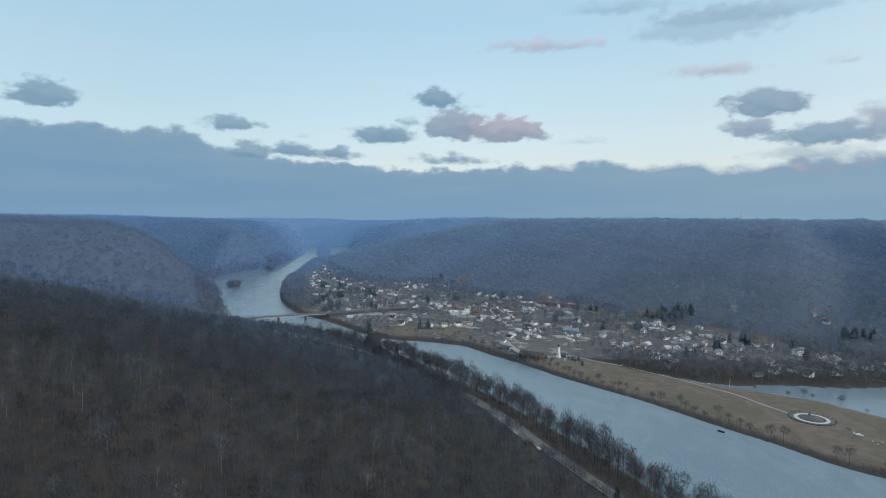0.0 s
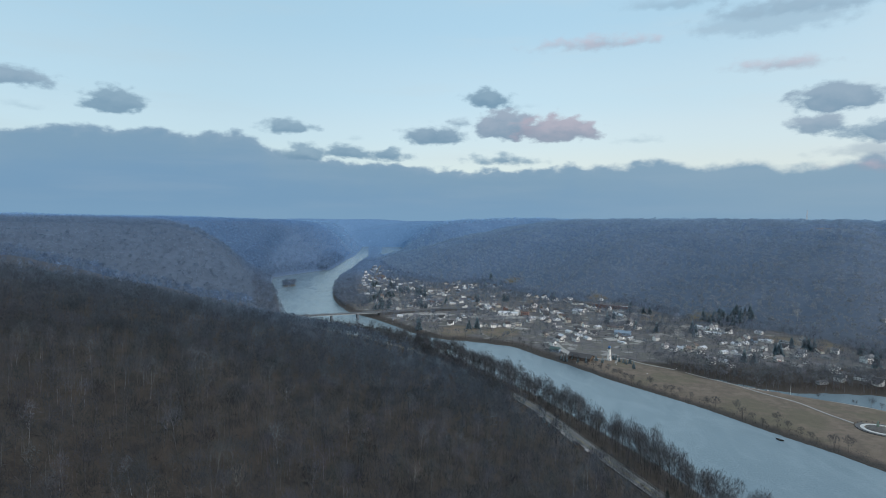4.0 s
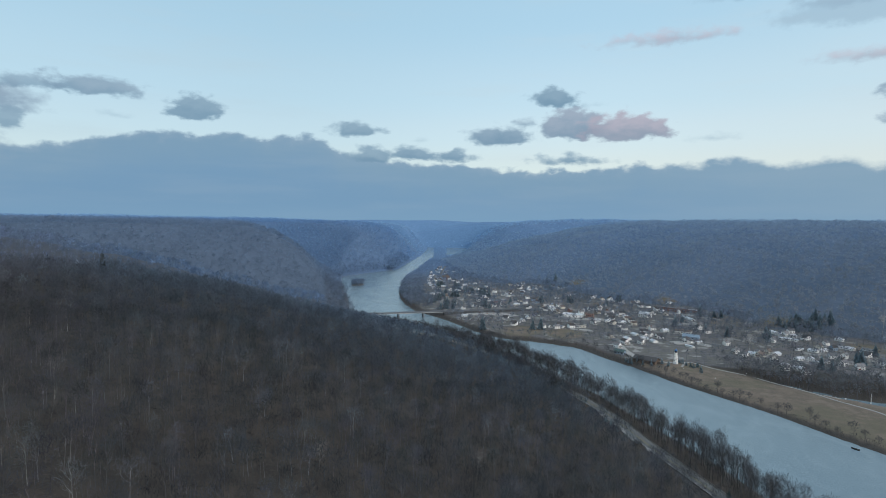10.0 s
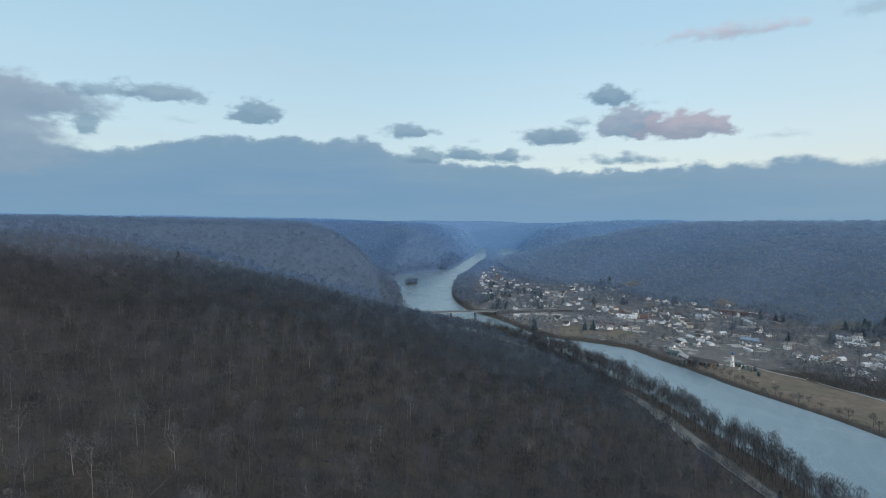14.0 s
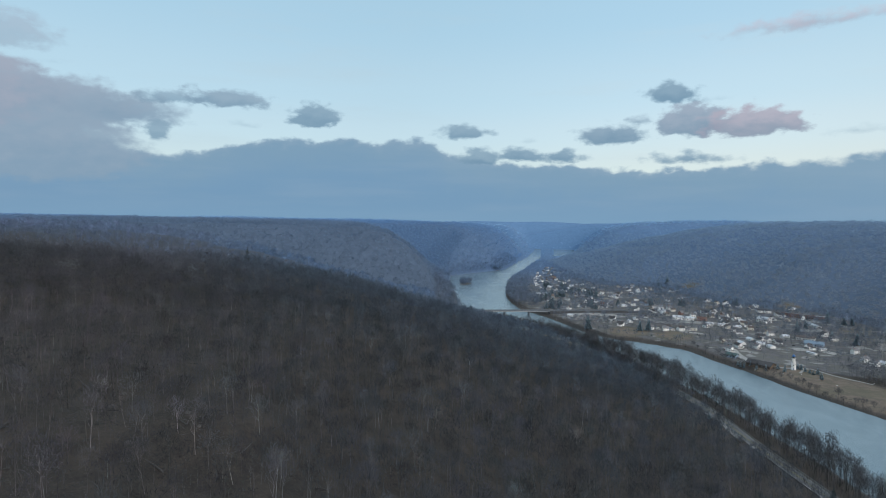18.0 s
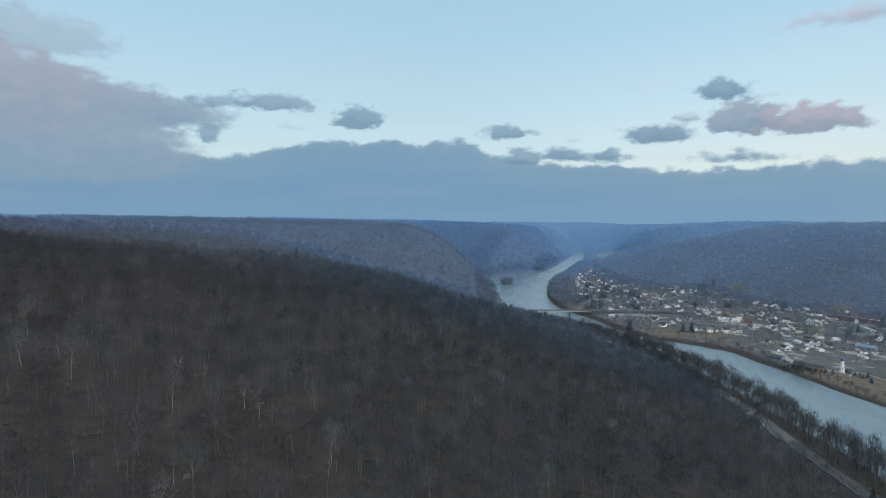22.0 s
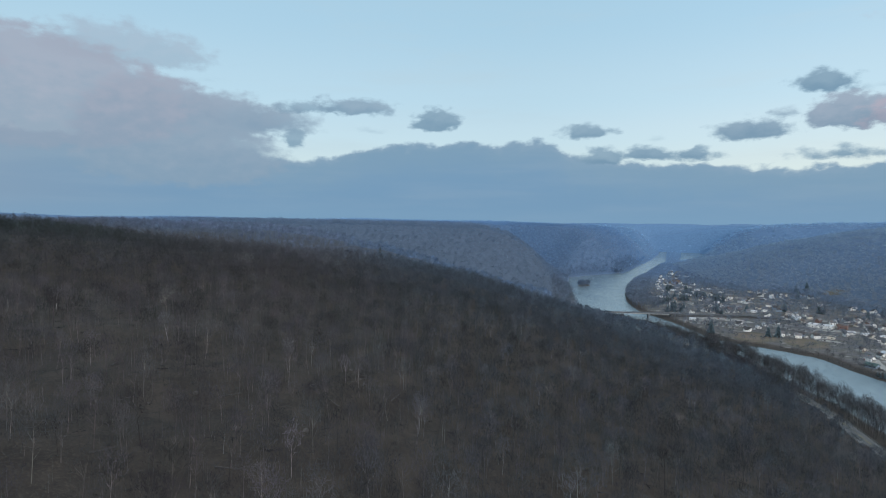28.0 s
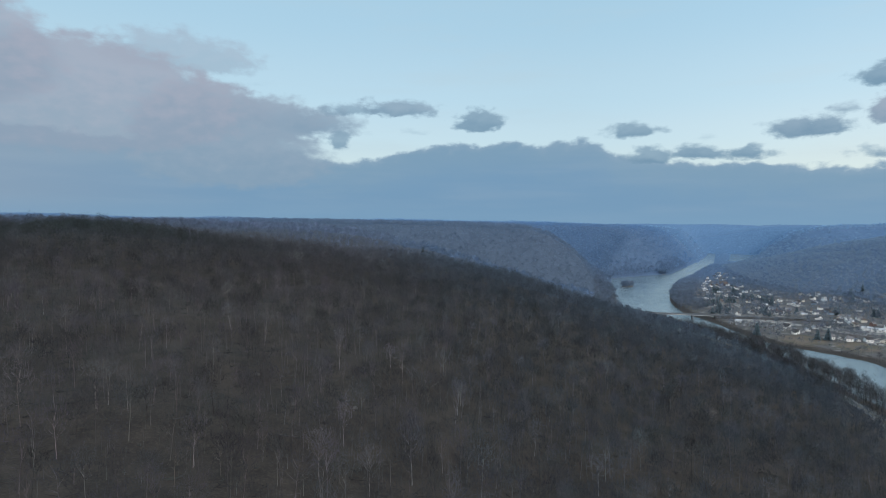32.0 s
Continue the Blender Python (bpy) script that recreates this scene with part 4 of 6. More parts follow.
river_road()
TOWN_STREETS = [
    ([(-84, 1300), (-20, 1330), (45, 1290), (88, 1330), (130, 1290), (210, 1330), (300, 1320)], 9, "grey asphalt main street through the town"),
    ([(94, 965), (140, 1010), (180, 1030), (234, 1037), (272, 1004), (298, 971), (330, 930), (372, 918), (406, 894), (453, 867), (516, 816), (552, 796), (592, 758), (700, 700)], 8, "grey asphalt road along the creek"),
    ([(-84, 1300), (-110, 1380), (-150, 1460), (-200, 1560), (-260, 1680), (-330, 1800), (-400, 1980), (-440, 2180), (-470, 2400)], 8, "grey street running upriver between houses"),
    ([(-20, 1330), (-60, 1420), (-100, 1540), (-110, 1640), (-60, 1720), (20, 1680)], 7, "narrow grey street climbing to the hill"),
    ([(45, 1290), (60, 1220), (40, 1150), (-40, 1130), (-90, 1190), (-84, 1300)], 7, "narrow grey street behind the river meadow"),
    ([(130, 1290), (140, 1180), (150, 1090), (140, 1010)], 7, "narrow grey street between white houses"),
    ([(453, 867), (440, 950), (440, 1010), (400, 1060), (360, 1090)], 6, "narrow grey lane at the foot of the hill"),
    ([(-210, 1310), (-240, 1420), (-300, 1540), (-350, 1680), (-400, 1850), (-440, 2050)], 7, "grey riverside street under bare trees"),
]
for pts, w, label in TOWN_STREETS:
    tagged(ribbon("road", pts, w, 0.45, M_ASPHALT, 14), label, "road", kind="structure")
LOTS = [
    ([(94, 968), (108, 976), (112, 944), (120, 908), (131, 868)], 12, "pale gravel drive to the riverside hall"),
    ([(131, 868), (150, 874), (164, 866), (185, 870), (198, 874)], 6, "pale gravel drive past the white tower"),
    ([(-190, 1215), (-120, 1235), (-85, 1215)], 34, "pale paved yard beside the trailer rows"),
    ([(-5, 1235), (50, 1215), (95, 1235)], 26, "pale paved car park round the long white hall"),
    ([(200, 1010), (235, 1022), (262, 1000)], 24, "pale paved yard of a small garage"),
    ([(245, 1335), (300, 1318)], 22, "pale paved car park below the brick school"),
    ([(30, 1098), (70, 1092)], 14, "pale gravel yard at the meadow"),
]
for pts, w, label in LOTS:
    tagged(ribbon("pavement", pts, w, 0.5, M_LOT, 8), label, "car park", kind="structure")
tagged(ribbon("path", [(182, 842), (198, 876), (224, 845), (259, 816), (290, 786), (312, 748), (332, 713), (353, 684), (366, 646), (378, 617)], 3.2, 0.28, M_LOT, 8),
       "narrow pale gravel path through the riverside park", "path", kind="structure")
tagged(ribbon("path", [(312, 748), (340, 742), (374, 735), (410, 705), (440, 680)], 2.6, 0.28, M_LOT, 8),
       "worn pale footpath along the creek side of the park", "path", kind="structure")


# ---------------------------------------------------------------- bridge
def bridge():
    b = thing("road_bridge", "grey steel and concrete road bridge on stone piers across the river", "bridge")
    ends = [(-452, 1096), (-378, 1136), (-323, 1166), (-247, 1207), (-160, 1255), (-84, 1300)]
    z = lambda x, y: 12.4 + 0.4 * math.sin((x + 452) / 370 * math.pi)
    ribbon("deck", ends, 11.5, 0.0, M_BRIDGE, 10, parent=b, thick=0.7, z_of=z)["label"] = "grey concrete deck"
    ribbon("roadway", ends, 8.6, 0.06, M_ASPHALT, 10, parent=b, thick=0.05, z_of=z)
    for off in (-4.0, 0.0, 4.0):
        ribbon("girder", ends[:5], 0.6, -0.7, M_STEEL, 10, offset=off, parent=b, thick=1.9, z_of=z)["label"] = "grey steel girder"
    for off in (-5.4, 5.4):
        ribbon("parapet", ends, 0.35, 1.0, M_BRIDGE, 10, offset=off, parent=b, thick=0.45, z_of=z)
    heading = math.atan2(1207 - 1136, -247 + 378)
    baluster = Shape().box(-0.12, 0.12, -0.12, 0.12, 0, 0.7).mesh("baluster", M_BRIDGE)
    line = smooth_line(ends, 5)
    for p, q in zip(line, line[1:]):
        d = (q - p).normalized()
        for side in (-5.4, 5.4):
            part("baluster", baluster, M_BRIDGE, b, at=Matrix.Translation((p.x - d.y * side, p.y + d.x * side, z(p.x, p.y))))
    pier = Shape()
    pier.add([(-1.9, -6, -4), (1.9, -6, -4), (1.9, 6, -4), (-1.9, 6, -4), (-1.3, -5, 8.6), (1.3, -5, 8.6), (1.3, 5, 8.6), (-1.3, 5, 8.6)],
             [(3, 2, 1, 0), (4, 5, 6, 7), (0, 1, 5, 4), (1, 2, 6, 5), (2, 3, 7, 6), (3, 0, 4, 7)])
    pier.box(-1.8, 1.8, -5.8, 5.8, 8.6, 9.9)
    me = pier.mesh("pier", M_BRIDGE)
    for x, y in ((-390, 1129), (-330, 1162), (-281, 1188)):
        part("pier", me, M_BRIDGE, b, "tapered concrete pier with a cap", at=pose(x, y, 0, 0, 0, math.degrees(heading)))
    ab = Shape().box(-5, 5, -6.5, 6.5, -1, 9.8).mesh("abutment", M_BRIDGE)
    for x, y in ((-444, 1100), (-236, 1213)):
        part("abutment", ab, M_BRIDGE, b, at=pose(x, y, 0, 0, 0, math.degrees(heading)))


bridge()
# earth ramp behind the bridge
ramp = ribbon("embankment", [(-240, 1211), (-160, 1255), (-84, 1300), (-40, 1325)], 16, 0.0, M_EARTH, 10, thick=9, z_of=lambda x, y: 11.7 - max(0, (x + 160) / 40))
tagged(ramp, "brown earth embankment carrying the bridge road", "embankment", kind="structure")


# ---------------------------------------------------------------- white tower in the park
def light_tower(x, y):
    t = thing("lighthouse", "tall white tapered lighthouse tower with a blue lantern roof", "lighthouse", pose(x, y, level(x, y), 0, 0, 20))
    part("base", Shape().lathe([(4.2, -1), (4.2, 0.6), (3.9, 0.8)], 8), M_CONCRETE, t, "octagonal concrete base")
    part("tower", Shape().lathe([(3.3, 0.6), (3.0, 4), (2.45, 10), (2.05, 15.6), (2.3, 15.9), (2.6, 16.4)], 8), M_TOWER, t)
    part("gallery", Shape().lathe([(3.1, 16.3), (3.1, 16.65), (3.0, 16.7)], 16), M_TOWER, t)
    for i in range(16):
        a = 2 * math.pi * i / 16
        part("baluster", Shape().box(-0.05, 0.05, -0.05, 0.05, 16.7, 17.8), M_BLACK, t, at=Matrix.Translation((2.95 * math.cos(a), 2.95 * math.sin(a), 0)))
    part("gallery_rail", Shape().lathe([(3.02, 17.75), (3.02, 17.9), (2.9, 17.9), (2.9, 17.75)], 16), M_BLACK, t)
    part("lantern", Shape().lathe([(1.75, 16.7), (1.75, 19.3)], 12), M_GLASS, t, "glazed lantern room")
    for i in range(12):
        a = 2 * math.pi * i / 12
        part("mullion", Shape().box(-0.07, 0.07, -0.07, 0.07, 16.7, 19.3), M_TRIM, t, at=Matrix.Translation((1.8 * math.cos(a), 1.8 * math.sin(a), 0)))
    roof = part("lantern_roof", Shape().lathe([(2.25, 19.2), (2.2, 19.5), (1.9, 20.5), (1.2, 21.5), (0.35, 22.1)], 16), M_DOME, t, "blue domed roof")
    part("finial", Shape().lathe([(0.12, 22.0), (0.30, 22.4), (0.05, 23.3)], 8), M_DOME, roof)
    for k, (a, z) in enumerate(((200, 4.5), (290, 7.5), (200, 10.5), (290, 13.0), (245, 6.0))):
        r = 3.02 - 0.09 * z
        part("window", Shape().box(r - 0.35, r + 0.12, -0.45, 0.45, z, z + 1.5), M_GLASS, t, at=pose(0, 0, 0, 0, 0, a))
    part("door", Shape().box(2.6, 3.35, -0.6, 0.6, 0.7, 2.9), M_BLUESIDE, t, at=pose(0, 0, 0, 0, 0, 245))


light_tower(177, 860)


# ---------------------------------------------------------------- houses
WINDOW = Shape().box(-0.5, 0.5, -0.06, 0.06, 0, 1.4).mesh("window", M_GLASS)
DOOR = Shape().box(-0.5, 0.5, -0.07, 0.07, 0, 2.1).mesh("door", M_WOOD)


def house(w, d, h, rise, wall, roof, label, wing=0, porch=True, chimney=True, at=None, group="houses of the town", panes=True):
    """A gabled house, its ridge along its own y."""
    t = thing("house", label, "house", at, group)
    s = Shape().gable_walls(w, d, h, rise)
    part("wall", s, wall, t)
    part("roof", Shape().gable_roof(w, d, h, rise), roof, t)
    if wing:
        part("wing_wall", Shape().box(w / 2 - 0.1, w / 2 + wing, -d / 4, d / 3, -1.5, h * 0.62), wall, t)
        part("wing_roof", Shape().add([(w / 2 - 0.1, -d / 4 - 0.4, h * 0.62 + 1.4), (w / 2 + wing + 0.5, -d / 4 - 0.4, h * 0.62), (w / 2 + wing + 0.5, d / 3 + 0.4, h * 0.62), (w / 2 - 0.1, d / 3 + 0.4, h * 0.62 + 1.4),
                                       (w / 2 - 0.1, -d / 4 - 0.4, h * 0.62 + 1.6), (w / 2 + wing + 0.5, -d / 4 - 0.4, h * 0.62 + 0.2), (w / 2 + wing + 0.5, d / 3 + 0.4, h * 0.62 + 0.2), (w / 2 - 0.1, d / 3 + 0.4, h * 0.62 + 1.6)],
                                      [(3, 2, 1, 0), (4, 5, 6, 7), (0, 1, 5, 4), (1, 2, 6, 5), (2, 3, 7, 6)]), roof, t)
    if chimney:
        part("chimney", Shape().box(-w * 0.2 - 0.4, -w * 0.2 + 0.4, d * 0.15, d * 0.15 + 0.8, h, h + rise + 1.1), M_BRICK, t, "red brick chimney")
    if porch:
        p = part("porch_roof", Shape().add([(-w * 0.45, -d / 2 - 2.2, 2.5), (w * 0.45, -d / 2 - 2.2, 2.5), (w * 0.45, -d / 2, 3.2), (-w * 0.45, -d / 2, 3.2),
                                            (-w * 0.45, -d / 2 - 2.2, 2.65), (w * 0.45, -d / 2 - 2.2, 2.65), (w * 0.45, -d / 2, 3.35), (-w * 0.45, -d / 2, 3.35)],
                                           [(3, 2, 1, 0), (4, 5, 6, 7), (0, 1, 5, 4), (1, 2, 6, 5), (3, 0, 4, 7)]), roof, t)
        for x in (-w * 0.42, w * 0.42):
            part("porch_post", Shape().box(x - 0.1, x + 0.1, -d / 2 - 2.1, -d / 2 - 1.9, -1, 2.5), M_TRIM, p)
    part("door", DOOR, M_WOOD, t, at=Matrix.Translation((w * 0.12, -d / 2 - 0.03, 0.2)))
    rows = [] if not panes else [1.0] if h < 4.2 else [1.0, 3.9]
    for z in rows:
        for x in ((-w * 0.3, w * 0.33) if z == 1.0 else (-w * 0.28, w * 0.28)):
            part("window", WINDOW, M_GLASS, t, at=Matrix.Translation((x, -d / 2 - 0.02, z)))
        for y in (-d * 0.25, d * 0.22):
            part("window", WINDOW, M_GLASS, t, at=pose(-w / 2 - 0.02, y, z, 0, 0, 90))
            if not wing:
                part("window", WINDOW, M_GLASS, t, at=pose(w / 2 + 0.02, y, z, 0, 0, 90))
    return t


HOUSE_KINDS = [
    (7.5, 11, 5.6, 3.2, M_SIDING, M_ROOFGREY, "two-storey white clapboard house with a grey gable roof", 0, True, True),
    (8.5, 12, 5.4, 3.4, M_SIDING, M_ROOFDARK, "two-storey white house with a dark roof and side wing", 4.5, True, True),
    (9.0, 13, 3.0, 2.4, M_SIDING, M_ROOFPALE, "low white house with a pale metal roof", 0, False, False),
    (8.0, 11, 5.2, 3.0, M_CREAM, M_ROOFBROWN, "two-storey cream house with brown shingles", 3.5, True, True),
    (8.0, 14, 3.0, 2.2, M_GREYSIDE, M_ROOFGREY, "low grey bungalow with a shingled roof", 0, True, False),
    (7.5, 10, 5.5, 3.4, M_BLUESIDE, M_ROOFDARK, "two-storey blue-grey house with a steep dark roof", 0, True, True),
    (7.5, 11, 5.4, 3.0, M_BRICK, M_ROOFGREY, "two-storey red brick house with a grey roof", 0, True, True),
    (4.6, 16, 2.6, 0.8, M_SIDING, M_ROOFPALE, "long white mobile home with a pale roof", 0, False, False),
    (6.0, 7.0, 2.6, 1.8, M_SIDING, M_ROOFGREY, "small white garage with a gable roof", 0, False, False),
    (6.0, 15, 2.7, 1.4, M_GREYSIDE, M_ROOFGREY, "long low grey row house with a shingled roof", 0, False, False),
]
LOWER_TOWN = [(127, 1023), (145, 1065), (159, 1055), (171, 1061), (185, 1055), (119, 988), (170, 1013), (206, 1120), (184, 1128), (279, 1109), (277, 1167),
              (199, 1405), (215, 1403), (231, 1376), (185, 1439), (162, 1450), (138, 1460), (116, 1482), (99, 1539), (81, 1344), (102, 1371), (61, 1317),
              (33, 1570), (3, 1514), (10, 1706), (-10, 1746), (-49, 1745), (-82, 1728), (-103, 1799), (-10, 1370), (17, 1350), (-3, 1310), (-29, 1350),
              (-22, 1098), (86, 1200), (78, 1168), (108, 1202), (117, 1177), (136, 1195), (5, 1094), (32, 1110), (-39, 1245), (-55, 1201), (-64, 1164)]
UPPER_TOWN = [(-189, 1190), (-74, 1140), (-78, 1115), (-100, 1174), (-142, 1555), (-125, 1537), (-118, 1762), (-55, 1689), (-285, 1515), (-284, 1454),
              (-242, 1361), (-242, 1446), (-279, 1406), (-207, 1277), (-188, 1325), (-169, 1300), (-220, 1290), (-336, 1529), (-354, 1542), (-338, 1701),
              (-394, 1840), (-446, 2029), (-446, 2132), (-384, 1932), (-358, 1896), (-316, 1883), (-458, 2244), (-447, 2303), (-398, 2166), (-434, 1930),
              (-341, 1631), (-253, 1776), (-241, 1822), (-209, 1713), (-226, 1650), (-171, 1605), (-167, 1436), (-143, 1346), (-127, 1396), (-267, 1644),
              (-279, 1614), (-233, 1528)]
EAST_END = [(396, 1125), (403, 1114), (410, 1107), (419, 1100), (373, 1057), (309, 951), (316, 941), (292, 936), (335, 964), (344, 957), (394, 1002), (368, 932),
            (433, 1026), (450, 1045), (412, 995), (388, 914), (331, 885), (345, 871), (323, 860), (487, 1081), (465, 1030), (476, 1020), (443, 962), (419, 910),
            (488, 997), (482, 980), (482, 929), (223, 987), (245, 1023), (271, 1450)]
CREEKSIDE = [(493, 945), (518, 922), (550, 959), (473, 805), (458, 785), (490, 795), (500, 775), (582, 855), (609, 884), (573, 835), (590, 818), (632, 903),
             (620, 797), (659, 853), (714, 1103), (728, 1103)]


def town():
    r = random.Random(5)
    first = {}

    def put(x, y, kind, turn):
        m = pose(x, y, level(x, y), 0, 0, turn)
        near = y < 1330
        if (kind, near) in first:
            copy_thing(first[kind, near], m)
        else:
            w, d, h, rise, wall, roof, label, wing, porch, chimney = HOUSE_KINDS[kind]
            first[kind, near] = house(w, d, h, rise, wall, roof, label, wing, porch and near, chimney, at=m, panes=near)

    for spots, choice, heading in ((LOWER_TOWN, (0, 0, 1, 1, 2, 3, 2, 0, 2), 25), (UPPER_TOWN, (0, 1, 2, 3, 0, 4, 2, 1, 0), -20), (EAST_END, (0, 1, 2, 2, 3, 2, 0, 7), 40), (CREEKSIDE, (0, 1, 4, 3, 2), 35)):
        taken = []
        for x, y in spots:
            if any((x - a) ** 2 + (y - b) ** 2 < 81 for a, b in taken):
                continue
            taken.append((x, y))
            put(x, y, r.choice(choice), heading + r.choice((0, 90, 180, 270)) + r.uniform(-8, 8))
    # further rows along the streets, and the rows of mobile homes by the bridge
    for pts, side, gap, choice in ((TOWN_STREETS[2][0], 18, 44, (0, 3, 1, 4, 6, 2)), (TOWN_STREETS[2][0], -18, 48, (0, 1, 5, 4, 2)), (TOWN_STREETS[7][0], 17, 50, (0, 4, 3, 2)),
                                   (TOWN_STREETS[3][0], 17, 36, (0, 1, 4, 3)), (TOWN_STREETS[3][0], -17, 40, (0, 5, 2)), (TOWN_STREETS[1][0], 17, 32, (2, 0, 8, 4)), (TOWN_STREETS[0][0], 18, 24, (0, 6, 1, 2)),
                                   (TOWN_STREETS[0][0], -18, 26, (0, 1, 3, 4)), (TOWN_STREETS[1][0], -17, 34, (0, 4, 9, 1)), (TOWN_STREETS[5][0], 16, 24, (0, 1, 2, 3)), (TOWN_STREETS[5][0], -16, 26, (0, 4, 1)),
                                   (TOWN_STREETS[4][0], 16, 30, (0, 3, 9)), (TOWN_STREETS[6][0], 15, 28, (0, 4, 2))):
        line = smooth_line(pts, gap)
        for p, q in zip(line, line[1:]):
            if r.random() < 0.18:
                continue
            d = (q - p).normalized()
            x, y = p.x - d.y * side + r.uniform(-3, 3), p.y + d.x * side + r.uniform(-3, 3)
            if level(x, y) < 4 or (x < -30 and y < 1330) or inside(np.array([x]), np.array([y]), PARK)[0] or any((x - a) ** 2 + (y - b) ** 2 < 225 for s in (LOWER_TOWN, UPPER_TOWN, EAST_END, CREEKSIDE) for a, b in s):
                continue
            put(x, y, r.choice(choice), math.degrees(math.atan2(d.y, d.x)) + (180 if side > 0 else 0) + r.uniform(-5, 5))
    # closer-set neighbours of the older houses
    done = LOWER_TOWN + UPPER_TOWN + EAST_END + CREEKSIDE
    extra = []
    for a, b in done[::2]:
        ang, far = r.uniform(0, 6.28), r.uniform(18, 34)
        x, y = a + far * math.cos(ang), b + far * math.sin(ang)
        gap = min(line_distance(np.array([x]), np.array([y]), pts)[0][0] - w / 2 for pts, w, _ in TOWN_STREETS + LOTS)
        if r.random() < 0.15 or gap < 7 or level(x, y) < 5 or any((x - p) ** 2 + (y - q) ** 2 < 250 for p, q in done + extra):
            continue
        extra.append((x, y))
        put(x, y, r.choice((0, 1, 2, 4, 5, 3, 9, 0)), 25 + r.choice((0, 90, 180, 270)) + r.uniform(-12, 12))
    for i in range(2):
        for k in range(9):
            put(-200 + k * 12.5 + i * 16 + r.uniform(-2, 2), 1166 + i * 24 - k * 3.2 + r.uniform(-3, 3), 9, 12 + r.uniform(-9, 9))
    for k in range(26):
        x, y = r.choice(LOWER_TOWN + UPPER_TOWN + EAST_END)
        put(x + r.uniform(12, 18) * r.choice((-1, 1)), y + r.uniform(6, 14), 8, r.uniform(0, 90))


town()


def hall(name, x, y, w, d, h, turn, wall, roof, label, category, rise=0.0, windows=0):
    """A large building: flat or gabled, with rows of windows."""
    t = thing(name, label, category, pose(x, y, level(x, y), 0, 0, turn))
    if rise:
        part("wall", Shape().gable_walls(w, d, h, rise), wall, t)
        part("roof", Shape().gable_roof(w, d, h, rise, 0.9, 0.3), roof, t)
    else:
        part("wall", Shape().box(-w / 2, w / 2, -d / 2, d / 2, -1.5, h), wall, t)
        part("roof", Shape().box(-w / 2 + 0.3, w / 2 - 0.3, -d / 2 + 0.3, d / 2 - 0.3, h, h + 0.12), roof, t)
        for a, b, c, e in ((-w / 2, w / 2, -d / 2, -d / 2 + 0.3), (-w / 2, w / 2, d / 2 - 0.3, d / 2), (-w / 2, -w / 2 + 0.3, -d / 2 + 0.3, d / 2 - 0.3), (w / 2 - 0.3, w / 2, -d / 2 + 0.3, d / 2 - 0.3)):
            part("parapet", Shape().box(a, b, c, e, h, h + 0.55), wall, t)
    for k in range(windows):
        for z in ([1.1, 4.4] if h > 6 else [1.1]):
            y0 = -d / 2 + (k + 0.5) * d / windows
            part("window", Shape().box(-w / 2 - 0.05, -w / 2 + 0.1, y0 - 0.9, y0 + 0.9, z, z + 1.6), M_GLASS, t)
    part("door", Shape().box(-1.0, 1.0, -d / 2 - 0.06, -d / 2 + 0.1, 0, 2.3), M_GLASS, t)
    return t


hall("school", 268, 1372, 18, 58, 7.4, 62, M_BRICK, M_ROOFGREY, "long two-storey red brick school with a flat roof", "school", windows=12)
hall("school_hall", 305, 1350, 16, 20, 6.0, 62, M_BRICK, M_ROOFPALE, "red brick hall with a bright flat roof", "hall", windows=3)
hall("store", 38, 1250, 24, 44, 5.6, 78, M_SIDING, M_ROOFPALE, "long white flat-roofed store in the town centre", "store", windows=6)
hall("brick_block", 74, 1243, 12, 16, 8.5, 78, M_BRICK, M_ROOFDARK, "square red brick block with a flat roof", "building", windows=4)
hall("warehouse", 5, 1190, 26, 46, 4.8, 82, M_GREYSIDE, M_ROOFGREY, "wide grey low-pitched warehouse", "warehouse", rise=2.6, windows=5)
hall("workshop", 46, 1126, 14, 30, 4.2, 80, M_CREAM, M_ROOFDARK, "tan workshop with a flat dark roof", "workshop", windows=4)
hall("garage_building", 240, 1058, 18, 27, 4.8, 70, M_BLUESIDE, M_ROOFBLUE, "blue metal-roofed garage building", "garage", rise=3.0, windows=4)
hall("inn", 236, 1104, 12, 28, 5.0, 68, M_SIDING, M_ROOFBROWN, "long white inn under a rusty brown roof", "inn", rise=2.6, windows=6)
hall("church_hall", 192, 1276, 16, 24, 7.0, 40, M_SIDING, M_ROOFPALE, "large white church hall with a pale gable roof", "church", rise=5.0, windows=4)
hall("row_building", 277, 1262, 9, 44, 3.2, 15, M_SIDING, M_ROOFPALE, "long low white row building", "building", rise=1.6, windows=7)
hall("trailer_row", 404, 1076, 6, 30, 3.0, 55, M_SIDING, M_ROOFPALE, "long low white building at the hill foot", "building", rise=1.2, windows=5)
hall("brick_church", -372, 1905, 12, 26, 8.0, 60, M_BRICK, M_ROOFBROWN, "red brick church with a brown gable roof", "church", rise=6.0, windows=5)
hall("riverside_hall", 137, 866, 16, 34, 4.2, 58, M_WOOD, M_ROOFDARK, "long wooden riverside hall with a dark roof", "hall", rise=4.2, windows=6)
hall("boat_house", 104, 914, 10, 15, 4.0, 60, M_BLUESIDE, M_ROOFGREEN, "blue-green boat house beside the river", "boat house", rise=2.8, windows=3)
hall("white_mansion", 566, 905, 12, 20, 9.0, 118, M_SIDING, M_ROOFGREY, "three-storey white house with rows of dark windows", "house", rise=2.5, windows=6)
hall("roadside_house", 140, 372, 9, 13, 3.6, 25, M_GREYSIDE, M_ROOFBLUE, "grey house with a blue-grey roof beside the river road", "house", rise=3.0, windows=3)


